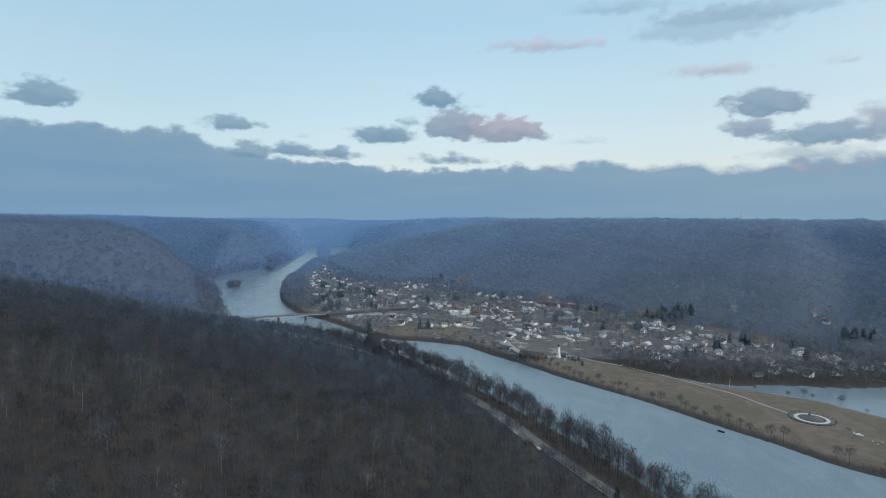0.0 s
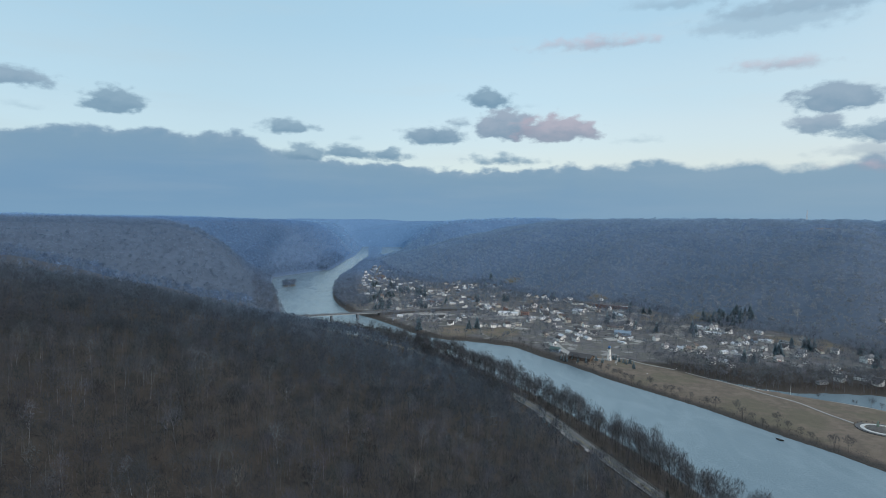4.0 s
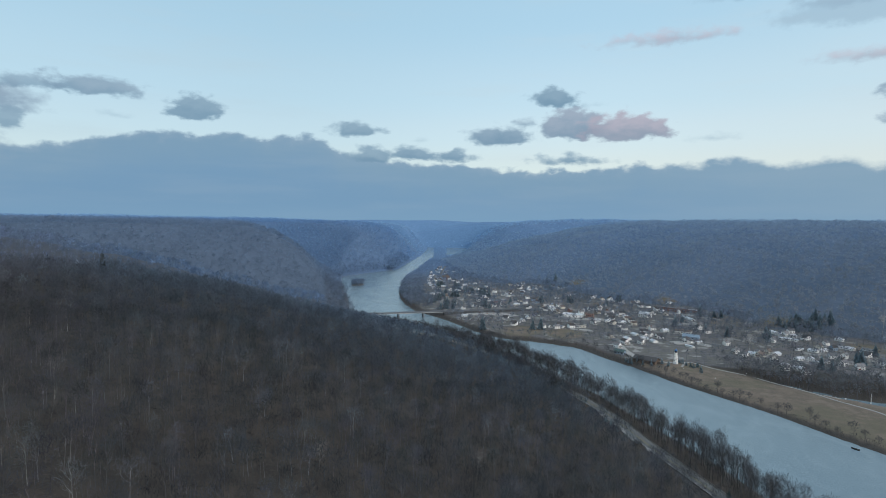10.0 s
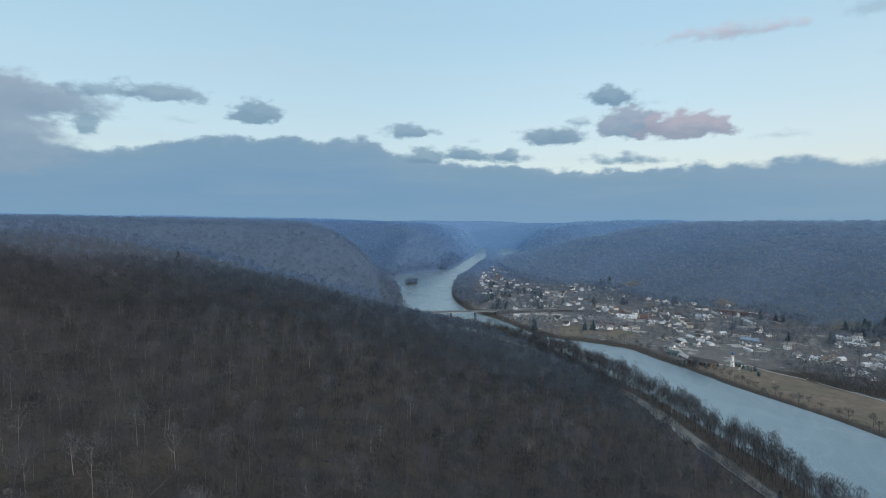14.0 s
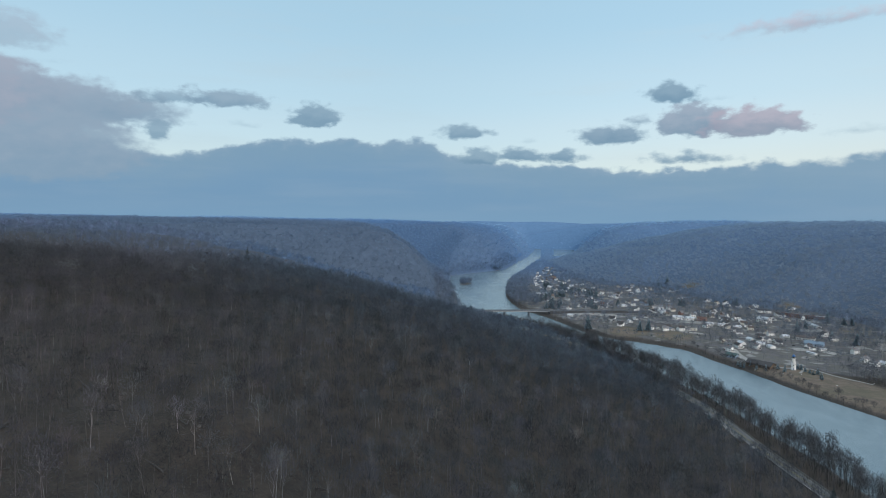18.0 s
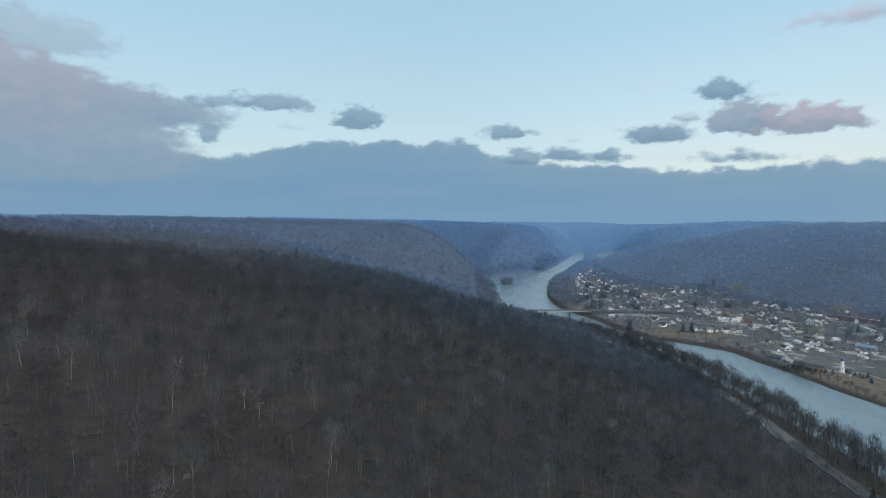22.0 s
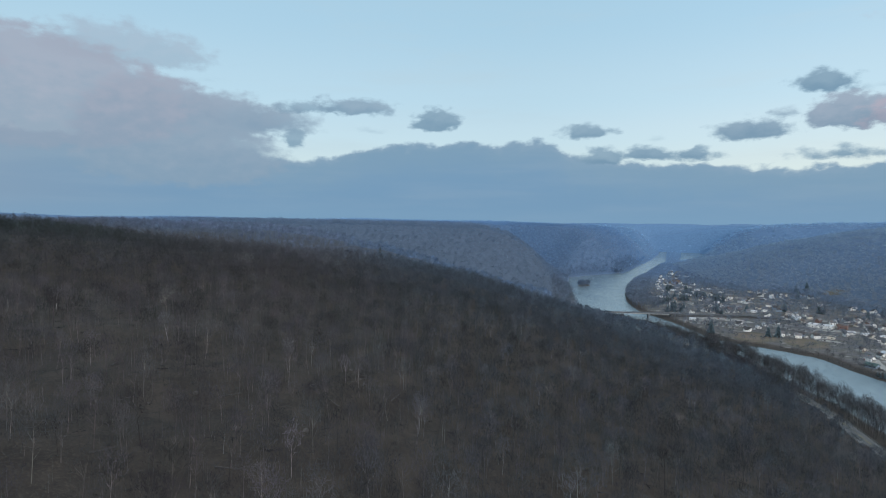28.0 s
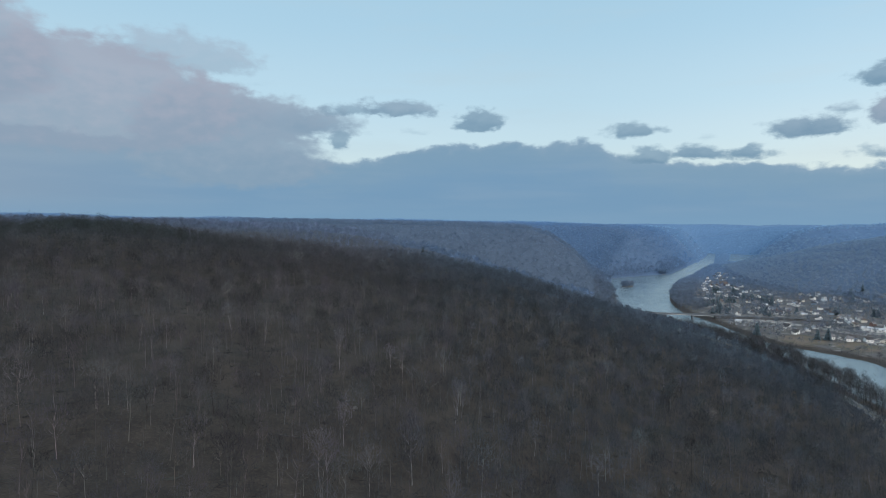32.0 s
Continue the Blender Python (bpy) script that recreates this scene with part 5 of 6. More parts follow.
# ---------------------------------------------------------------- single trees
def tree_meshes(kind, name, wood_mat, leaf_mat):
    v, f, wood = kind
    out = []
    for label, mask, mat in (("trunk", wood, wood_mat), ("crown", ~wood, leaf_mat)):
        idx = f[mask]
        me = bpy.data.meshes.new(name + "_" + label)
        me.from_pydata(v[idx.ravel()].tolist(), [], np.arange(idx.size).reshape(-1, 3).tolist())
        me.materials.append(mat)
        out.append(me)
    return out


def single_tree(name, meshes, x, y, size, label, category, group="", z=None, r=random.Random(3)):
    t = thing(name, label, category, pose(x, y, (level(x, y) if z is None else z) - 0.2, 0, 0, r.uniform(0, 360)) @ Matrix.Scale(size, 4), group)
    part("trunk", meshes[0], None, t)
    part("crown", meshes[1], None, t)
    return t


BANK_TREES = [tree_meshes(bare_tree(100 + i, 27 + 1.5 * (i % 3), 6.8, 26, 430, 0.075, 0.30, 5, 1.0, 0.40, 0.35, 0.25), "bank_tree", M_BARK_PLAIN, M_TWIG_PLAIN) for i in range(7)]
PARK_TREES = [tree_meshes(bare_tree(130 + i, 12, 4.2, 16, 260, 0.075, 0.17, 5, 1.2), "park_tree", M_BARK_PLAIN, M_TWIG_PLAIN) for i in range(4)]
M_WHITEBARK = material("white_sycamore_bark", (0.46, 0.455, 0.44), (0.30, 0.295, 0.285), 0.85, 0.3, 2.0, island=0.4)
SYCAMORES = [tree_meshes(bare_tree(160 + i, 24, 10.5, 60, 420, 0.085, 0.5, 6, 1.0, 0.3, 0.36, 0.3), "sycamore", M_WHITEBARK, M_WHITEBARK) for i in range(2)]
PALE_TREES = [tree_meshes(bare_tree(150 + i, 24, 8.5, 34, 360, 0.045, 0.34, 6), "pale_tree", M_PALE, M_PALE) for i in range(3)]
M_PINE = material("dark_pine_needles", (0.075, 0.100, 0.098), (0.040, 0.056, 0.056), 0.85, 0.15, 1.2, island=0.8, thin=0.5)
LONE_PINES = [tree_meshes(conifer(180 + i, 25, 6.4, 15, 16, 1.3), "pine", M_BARK_PLAIN, M_PINE) for i in range(3)]
PINES = [tree_meshes(conifer(170 + i, 25, 7.2, 19, 18, 1.4), "conifer", M_BARK_PLAIN, M_NEEDLE) for i in range(5)]
SMALL_PINES = [tree_meshes(conifer(190 + i, 8, 2.4, 12, 13, 0.55), "small_conifer", M_BARK_PLAIN, M_NEEDLE) for i in range(3)]


def bank_row():
    """The tall trees between the river road and the water."""
    r = random.Random(11)
    line = smooth_line(RIVER_WEST[2:10], 10.0)
    for p, q in zip(line, line[1:]):
        d = (q - p).normalized()
        for off in (r.uniform(4, 16), r.uniform(16, 32), r.uniform(32, 50)):
            if r.random() < 0.25:
                continue
            x, y = p.x - d.y * off + r.uniform(-3, 3), p.y + d.x * off + r.uniform(-3, 3)
            single_tree("bank_tree", r.choice(BANK_TREES), x, y, r.uniform(0.78, 1.12) * (0.55 if y > 940 else 1.0), "tall leafless tree between the road and the river", "tree", "trees along the river road", r=r)


bank_row()


BANK_KINDS = [bare_tree(200 + i, 23, 5.0, 12, 96, 0.10, 0.22, 3, 1.0, 0.40, 0.34, 0.25) for i in range(6)]


def bank_grove():
    """Slighter trees that fill the row between road and water."""
    x, y, h, m, r = scatter(-420, 330, 40, 1110, 6.2, 19)
    keep = m["west"] & (((m["dw"] > 3) & (m["dw"] < 51) & (r.uniform(size=len(x)) < 0.85)) | ((m["dw"] > 70.5) & (m["dw"] < 100) & (y > 580)))
    plant("bank_grove", BANK_KINDS, x[keep], y[keep], h[keep], np.where(m["dw"] > 70, r.uniform(0.9, 1.25, len(x)), np.where(m["dw"] > 30, r.uniform(0.3, 1.0, len(x)), r.uniform(0.5, 1.1, len(x))))[keep] * np.where(y[keep] > 940, 0.6, 1), [M_TWIG, M_BARK],
          "slender leafless trees filling the river bank", "trees", 20, 0.03, 0.4, np.tile((1.0, 1.0, 1.04), (keep.sum(), 1)))


bank_grove()


def park_trees():
    r = random.Random(13)
    line = smooth_line(RIVER_EAST[17:28], 11)
    for p, q in zip(line, line[1:]):
        d = (q - p).normalized()
        if r.random() < 0.25:
            continue
        off = r.uniform(4, 14)
        single_tree("park_tree", r.choice(PARK_TREES), p.x - d.y * off, p.y + d.x * off, r.uniform(0.75, 1.4), "small bare tree on the grassy river bank", "tree", "trees of the park bank", r=r)
    for x, y, s in ((440, 690, 1.2), (447, 684, 0.8), (428, 700, 0.9), (395, 715, 0.7), (470, 668, 1.3), (480, 640, 0.7), (300, 775, 0.6), (404, 560, 0.6)):
        single_tree("park_tree", r.choice(PARK_TREES), x, y, s, "bare tree standing beside the creek", "tree", r=r)
    for x, y in ((111, 863), (115, 858), (124, 865), (130, 850), (152, 861), (157, 855), (164, 842), (187, 862), (190, 853), (195, 848), (197, 839), (141, 846), (203, 842), (184, 868), (108, 870)):
        single_tree("conifer", r.choice(SMALL_PINES), x, y, r.uniform(0.9, 1.4), "dark green small conifer near the white tower", "conifer", "conifers round the tower", r=r)
    single_tree("conifer", SMALL_PINES[0], 202, 816, 1.4, "round dark green conifer on the park lawn", "conifer", r=r)


park_trees()


def town_trees():
    r = random.Random(17)
    spots = [(-33, 1085), (-142, 1068), (-30, 1826), (312, 1311), (270, 1103), (242, 1175), (312, 1084), (371, 1087), (385, 872), (443, 930), (504, 976), (343, 1283),
             (-110, 1406), (-31, 1426), (-19, 1678), (-11, 1862), (38, 1430), (121, 1393), (154, 1471), (-168, 1505), (-298, 1675), (251, 1222), (560, 870)]
    for x, y in spots:
        for k in range(r.randint(1, 2)):
            single_tree("conifer", r.choice(PINES), x + r.uniform(-9, 9), y + r.uniform(-9, 9), r.uniform(0.75, 1.15), "tall dark green conifer among the houses", "conifer", "conifers of the town", r=r)
    for x, y in ((-301, 1386), (-290, 1437), (-344, 1716), (-277, 1630), (-242, 1591), (-186, 1527), (-160, 1320), (-244, 1283), (-200, 1560), (440, 1182), (463, 1190), (484, 1191),
                 (-270, 1480), (-250, 1350), (600, 960), (640, 900), (-320, 1560), (445, 1181), (474, 1165), (504, 1183), (451, 1149), (370, 1076), (512, 981), (713, 953), (695, 981)):
        for k in range(4):
            single_tree("conifer", r.choice(PINES), x + r.uniform(-16, 16), y + r.uniform(-16, 16), r.uniform(0.6, 1.0), "dark conifer in a grove behind the houses", "conifer", "groves of the town", r=r)
    for x, y, s in ((316, 990, 1.1), (583, 1142, 1.0), (324, 905, 0.7)):
        single_tree("sycamore", r.choice(SYCAMORES), x, y, s, "large pale-barked leafless sycamore", "tree", r=r)
    # marked trees of the near slope
    for x, y, s in ((-107, 230, 0.62), (-38, 300, 0.62), (-120, 107, 0.55), (-91, 172, 0.5), (-60, 560, 0.7)):
        single_tree("pale_tree", r.choice(PALE_TREES), x, y, s, "pale-barked bare tree among the darker woods", "tree", r=r)
    single_tree("pine", LONE_PINES[0], -560, 600, 1.25, "dark pine standing above the bare crest", "pine", r=r)
    single_tree("pine", LONE_PINES[1], -95, 888, 0.95, "dark pine standing at the river's edge", "pine", r=r)
    single_tree("pine", LONE_PINES[2], 125, 395, 0.5, "green pine beside the river road", "pine", r=r)
    for x, y in ((66, 548), (74, 520), (70, 536)):
        single_tree("conifer", r.choice(SMALL_PINES), x - 12, y, 0.9, "dark small conifer at the roadside lay-by", "conifer", r=r)


town_trees()


def loose_woods():
    """Bare trees among the houses, on the flats and along the creek."""
    x, y, h, m, r = scatter(-660, 860, 640, 2900, 8.8, 21)
    built = np.array(LOWER_TOWN + UPPER_TOWN + EAST_END + CREEKSIDE, float)
    near = np.min((x[:, None] - built[:, 0]) ** 2 + (y[:, None] - built[:, 1]) ** 2, axis=1) < 110
    road = np.full(x.shape, 1e9)
    for pts, w, _ in TOWN_STREETS + LOTS:
        road = np.minimum(road, line_distance(x, y, pts)[0] - w / 2)
    inpark = inside(x, y, PARK)
    bank = (m["de"] < 70) & (y > 1330)
    creek_side = (m["dc"] < 75) & ~inpark & (x < 900)
    upriver = y > 2150
    patch = np.sin(x * 0.021 + 2) * np.sin(y * 0.017 + 1) > 0.1
    lawn = np.min([np.hypot(x - a, (y - b) * 0.8) / c for a, b, c in LAWNS], axis=0) < 0.95
    p = np.where(lawn, 0.04, np.where(bank | creek_side | upriver | (m["df"] < 90), 0.95, np.where(patch, 0.7, 0.4)))
    keep = ~m["west"] & (~m["hill"] | (m["df"] < 16)) & ~m["river"] & ~inpark & ~near & (road > 4) & (h > 1.8) & (r.uniform(size=len(x)) < p) & (m["de"] > 4)
    keep &= ~((y > 1000) & (y < 1100) & (x < 60) & (m["de"] < 90)) | (r.uniform(size=len(x)) < np.where(m["de"] < 40, 0.6, 0.25))
    keep &= ~((x > 55) & (x < 215) & (y > 850) & (y < 985)) | (r.uniform(size=len(x)) < 0.12)
    # painted haze by distance goes into the colours of these trees too
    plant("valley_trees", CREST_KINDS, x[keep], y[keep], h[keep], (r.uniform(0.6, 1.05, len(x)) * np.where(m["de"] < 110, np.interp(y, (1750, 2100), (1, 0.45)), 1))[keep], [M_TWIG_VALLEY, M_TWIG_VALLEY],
          "bare trees between houses and along the creek", "trees", 22, 0.02, 0.22, haze_tint(x[keep], y[keep]))
    # denser belts on the river bend and behind the creek
    x, y, h, m, r = scatter(-560, 860, 640, 2500, 8.4, 23)
    belt = ((m["de"] < 60) & (y > 1330) & ~m["west"] & ~m["hill"]) | ((m["dc"] < 60) & ~inside(x, y, PARK) & ~m["west"] & (x < 860) & (y > 640))
    keep = belt & ~m["river"] & (h > 1.5) & (r.uniform(size=len(x)) < 0.85)
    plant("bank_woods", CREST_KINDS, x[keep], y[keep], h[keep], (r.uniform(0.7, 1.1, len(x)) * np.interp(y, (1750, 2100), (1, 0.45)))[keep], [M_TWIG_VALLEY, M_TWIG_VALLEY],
          "dense brown bare woods on the river bend", "woods", 24, 0.02, 0.2, haze_tint(x[keep], y[keep]))
    # west bank fringe and low islands upriver
    x, y, h, m, r = scatter(-900, -380, 1080, 2900, 11, 25)
    keep = m["west"] & (m["dw"] < 60) & (h > 0.5)
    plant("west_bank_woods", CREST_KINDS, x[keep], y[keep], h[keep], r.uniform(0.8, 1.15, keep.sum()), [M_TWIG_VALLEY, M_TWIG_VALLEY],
          "low brown woods on the west bank upriver", "woods", 26, 0.02, 0.2, haze_tint(x[keep], y[keep]))
    # wooded flats where the valley narrows
    x, y, h, m, r = scatter(-1150, -380, 2600, 4420, 17, 31)
    water_gap = np.min([np.hypot(x - a, y - b) for a, b in ((-600, 3380), (-640, 3290), (-560, 3290))], axis=0) < 130
    keep = ~m["west"] & (~m["hill"] | (m["df"] < 40)) & ~m["river"] & (h > 1.2) & (y > 2750)
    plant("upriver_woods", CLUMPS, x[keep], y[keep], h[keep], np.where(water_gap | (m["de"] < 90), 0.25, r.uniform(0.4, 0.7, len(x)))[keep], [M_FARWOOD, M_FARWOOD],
          "bare woods on the upriver flats, coloured blue-grey for haze", "woods", 32, 0, 0.2, haze_tint(x[keep], y[keep]))
    # brush along the banks
    x, y, h, m, r = scatter(-480, 760, 380, 1500, 4.0, 27)
    keep = ~m["west"] & ~m["river"] & ((m["de"] < 12) | ((m["dc"] < 30) & ~inside(x, y, PARK) & (y > 680))) & (h > 0.8) & (r.uniform(size=len(x)) < 0.8)
    plant("bank_brush", BRUSH_KINDS, x[keep], y[keep], h[keep], r.uniform(0.18, 0.42, keep.sum()), [M_TWIG, M_BARK],
          "low brown brush along the river's edge", "brush", 28)
    x, y, h, m, r = scatter(-560, 330, -60, 560, 12.5, 29)
    keep = m["west"] & (m["dw"] > 84) & (r.uniform(size=len(x)) < 0.7)
    plant("undergrowth", BRUSH_KINDS, x[keep], y[keep], h[keep], r.uniform(0.12, 0.32, keep.sum()), [M_TWIG, M_BARK],
          "thin brown undergrowth below the bare trees", "brush", 30)


loose_woods()


SAPLINGS = [bare_tree(300 + i, 10 + i, 1.5, 3, 10, 0.05, 0.10, 3, 1.0, 0.35, 0.4, 0.3) for i in range(5)]


def dead_branch(seed):
    """A few crossing sticks on the ground, each a thin three-sided spike."""
    r = np.random.default_rng(seed)
    v, f = [], []
    for _ in range(4):
        a, l = r.uniform(0, 2 * np.pi), r.uniform(1.5, 5.0)
        d, side = np.array([np.cos(a), np.sin(a), 0]), np.array([-np.sin(a), np.cos(a), 0])
        p = np.array([*r.uniform(-1.2, 1.2, 2), 0.15])
        q = p + d * l + np.array([0, 0, r.uniform(0.1, 0.7)])
        n = len(v)
        v += [p - side * 0.13, p + side * 0.13, p + np.array([0, 0, 0.22]), q]
        f += [(n, n + 1, n + 3), (n + 1, n + 2, n + 3), (n + 2, n, n + 3)]
    return np.array(v), np.array(f), np.ones(len(f), bool)


def slope_floor():
    """Thin young stems and dead wood on the open part of the slope, and brush below the trees of the bank."""
    x, y, h, m, r = scatter(-420, 60, -90, 330, 6.6, 41)
    keep = m["west"] & (m["dw"] > 84) & (r.uniform(size=len(x)) < 0.75) & (np.hypot(x - 58, y + 139) > 100)
    plant("saplings", SAPLINGS, x[keep], y[keep], h[keep], r.uniform(0.6, 1.2, keep.sum()), [M_TWIG, M_BARK],
          "thin grey saplings standing among the larger trees", "saplings", 42, 0.04, 0.35)
    x, y, h, m, r = scatter(-420, 60, -90, 330, 9.0, 43)
    keep = m["west"] & (m["dw"] > 84) & (r.uniform(size=len(x)) < 0.6)
    plant("dead_branches", [dead_branch(60 + i) for i in range(6)], x[keep], y[keep], h[keep], r.uniform(0.6, 1.5, keep.sum()), [M_BARK, M_BARK],
          "dark dead branches scattered over the leaf litter", "branches", 44, 0.0, 0.3, tint=np.full((keep.sum(), 3), 0.35))
    x, y, h, m, r = scatter(-200, 330, 60, 940, 4.6, 45)
    keep = m["west"] & (m["dw"] > 2) & (m["dw"] < 50) & (r.uniform(size=len(x)) < 0.8)
    plant("bank_undergrowth", BRUSH_KINDS, x[keep], y[keep], h[keep], r.uniform(0.16, 0.38, keep.sum()), [M_TWIG, M_BARK],
          "dark tangled brush below the trees of the river bank", "brush", 46)


slope_floor()


def island(x, y, rx, ry, seed):
    r = np.random.default_rng(seed)
    s = Shape()
    ring = [(x + rx * math.cos(a) * r.uniform(0.8, 1.15), y + ry * math.sin(a) * r.uniform(0.8, 1.15)) for a in np.linspace(0, 2 * math.pi, 18)[:-1]]
    s.add([(a, b, 0.4) for a, b in ring] + [(x + (a - x) * 0.6, y + (b - y) * 0.6, 2.2) for a, b in ring] + [(x, y, 2.6)],
          [(i, (i + 1) % 17, 17 + (i + 1) % 17, 17 + i) for i in range(17)] + [(17 + i, 17 + (i + 1) % 17, 34) for i in range(17)])
    ob = part("island", s, M_STONE, None)
    tagged(ob, "low wooded island in the river", "island", kind="structure")
    n = min(int(rx * ry / 5), 400)
    a, q = r.uniform(0, 2 * math.pi, n), np.sqrt(r.uniform(0, 0.8, n))
    plant("island_trees", CREST_KINDS, x + rx * q * np.cos(a), y + ry * q * np.sin(a), np.full(n, 1.6), r.uniform(0.6, 1.0, n), [M_TWIG_VALLEY, M_TWIG_VALLEY],
          "bare trees crowded on a low river island", "trees", seed, 0, 0.3, haze_tint(np.full(n, x), np.full(n, y)))


island(-628, 1738, 20, 42, 41)
island(-692, 2318, 16, 46, 42)


# ---------------------------------------------------------------- park
def memorial(x, y):
    t = thing("memorial_circle", "round memorial with a pale ring path, rubble mound and statue", "memorial", pose(x, y, level(x, y)))
    def annulus(r0, r1, z0, z1, n=40):
        s = Shape()
        vs = []
        for r, z in ((r0, z0), (r0, z1), (r1, z1), (r1, z0)):
            vs += [(r * math.cos(2 * math.pi * i / n), r * math.sin(2 * math.pi * i / n), z) for i in range(n)]
        fs = [(k * n + i, k * n + (i + 1) % n, (k + 1) * n + (i + 1) % n, (k + 1) * n + i) for k in range(3) for i in range(n)]
        return s.add(vs, fs)
    part("outer_drive", annulus(17, 21, -0.3, 0.30), M_ASPHALT, t, "dark asphalt ring drive")
    part("ring_path", annulus(13.2, 16.6, -0.3, 0.38), M_PAINT, t, "pale concrete ring")
    r = random.Random(4)
    stone = Shape().add([(-1, -0.8, -0.4), (1, -0.9, -0.4), (0.9, 0.8, -0.4), (-0.8, 1, -0.4), (-0.5, -0.5, 0.6), (0.6, -0.4, 0.7), (0.4, 0.5, 0.5), (-0.5, 0.4, 0.8)],
                        [(3, 2, 1, 0), (4, 5, 6, 7), (0, 1, 5, 4), (1, 2, 6, 5), (2, 3, 7, 6), (3, 0, 4, 7)]).mesh("stone", M_STONE)
    part("mound", Shape().lathe([(12.5, -0.2), (11, 0.7), (6, 1.7), (1.5, 2.1)], 24), M_STONE, t)
    for i in range(150):
        a, q = r.uniform(0, 6.28), 12 * math.sqrt(r.random())
        part("stone", stone, M_STONE, t, at=pose(q * math.cos(a), q * math.sin(a), 2.1 - q * 0.15, r.uniform(-20, 20), r.uniform(-20, 20), r.uniform(0, 360)) @ Matrix.Scale(r.uniform(0.35, 0.8), 4))
    post = Shape().lathe([(0.35, -0.2), (0.35, 1.2), (0.12, 1.5)], 8).mesh("bollard", M_BLACK)
    for i in range(24):
        a = 2 * math.pi * i / 24
        part("bollard", post, M_BLACK, t, at=Matrix.Translation((21.6 * math.cos(a), 21.6 * math.sin(a), 0)))
    s = Shape().box(-1.3, 1.3, -1.3, 1.3, -0.8, 0.5).box(-0.9, 0.9, -0.9, 0.9, 0.5, 2.6)
    s.lathe([(0.55, 2.6), (0.7, 3.4), (0.45, 4.3), (0.6, 4.9), (0.25, 5.4), (0.3, 5.8), (0.1, 6.1)], 10)
    ob = part("statue", s, M_BRONZE, None, at=pose(x, y + 4, level(x, y) + 1.9))
    tagged(ob, "weathered green bronze statue on a square pedestal", "statue")


memorial(394, 602)


def picnic_table(x, y, turn, first=[]):
    m = pose(x, y, level(x, y), 0, 0, turn)
    if first:
        return copy_thing(first[0], m)
    t = thing("picnic_table", "pale wooden picnic table with two benches", "picnic table", m, "picnic tables of the park")
    part("tabletop", Shape().box(-1, 1, -0.4, 0.4, 0.72, 0.8), M_TRIM, t)
    for s in (-1, 1):
        part("bench", Shape().box(-1, 1, s * 0.75 - 0.15, s * 0.75 + 0.15, 0.42, 0.48), M_TRIM, t)
        part("leg", Shape().box(s * 0.7 - 0.06, s * 0.7 + 0.06, -0.8, 0.8, -0.1, 0.72), M_WOOD, t)
    first.append(t)


for x, y, a in ((411, 539, 20), (410, 530, 70), (419, 536, 130), (398, 560, 10), (151, 838, 30), (160, 832, 80), (170, 828, 10), (416, 525, 50)):
    picnic_table(x, y, a)


def aircraft(x, y, turn):
    t = thing("display_aircraft", "small white display aircraft standing on the grass", "aircraft", pose(x, y, level(x, y) + 0.55, 0, 0, turn) @ Matrix.Scale(0.62, 4))
    part("fuselage", Shape().add([(-0.9, -5, 0), (0.9, -5, 0), (1.0, 2, 0.2), (0.4, 8, 0.8), (-0.4, 8, 0.8), (-1.0, 2, 0.2), (-0.7, -5, 1.6), (0.7, -5, 1.6), (0.8, 1, 2.2), (0.2, 8, 1.5), (-0.2, 8, 1.5), (-0.8, 1, 2.2), (0, -7.5, 0.8)],
         [(0, 1, 2, 5), (5, 2, 3, 4), (6, 11, 8, 7), (11, 10, 9, 8), (1, 7, 8, 2), (2, 8, 9, 3), (3, 9, 10, 4), (4, 10, 11, 5), (5, 11, 6, 0), (0, 12, 1), (1, 12, 7), (7, 12, 6), (6, 12, 0)]), M_SIDING, t)
    for s in (-1, 1):
        part("wing", Shape().add([(s * 0.8, -1.5, 0.5), (s * 6.5, 0.8, 0.9), (s * 6.5, 2.2, 0.9), (s * 0.8, 2.2, 0.5), (s * 0.8, -1.5, 0.75), (s * 6.5, 0.8, 1.0), (s * 6.5, 2.2, 1.0), (s * 0.8, 2.2, 0.75)],
             [(0, 1, 2, 3), (7, 6, 5, 4), (0, 4, 5, 1), (1, 5, 6, 2), (2, 6, 7, 3)]), M_SIDING, t)
        part("tailplane", Shape().box(min(s * 0.2, s * 2.4), max(s * 0.2, s * 2.4), 6.6, 8.0, 1.2, 1.3), M_SIDING, t)
    part("fin", Shape().box(-0.08, 0.08, 6.4, 8.1, 1.4, 3.3), M_SIDING, t)
    for px, py in ((-1.4, 1), (1.4, 1), (0, -5.2)):
        part("wheel", Shape().lathe([(0.3, -0.95), (0.3, 0.1)], 8, px, py), M_BLACK, t)


aircraft(410, 555, 35)


def flagpole(x, y):
    t = thing("flagpole", "tall white flagpole without a flag", "flagpole", pose(x, y, level(x, y)))
    part("pole", Shape().lathe([(0.28, -0.5), (0.22, 8), (0.14, 15)], 8), M_TRIM, t)
    part("ball", Shape().lathe([(0.05, 14.9), (0.3, 15.2), (0.05, 15.5)], 8), M_STEEL, t)
    part("footing", Shape().lathe([(1.2, -0.5), (1.2, 0.3)], 12), M_CONCRETE, t)


flagpole(374, 737)


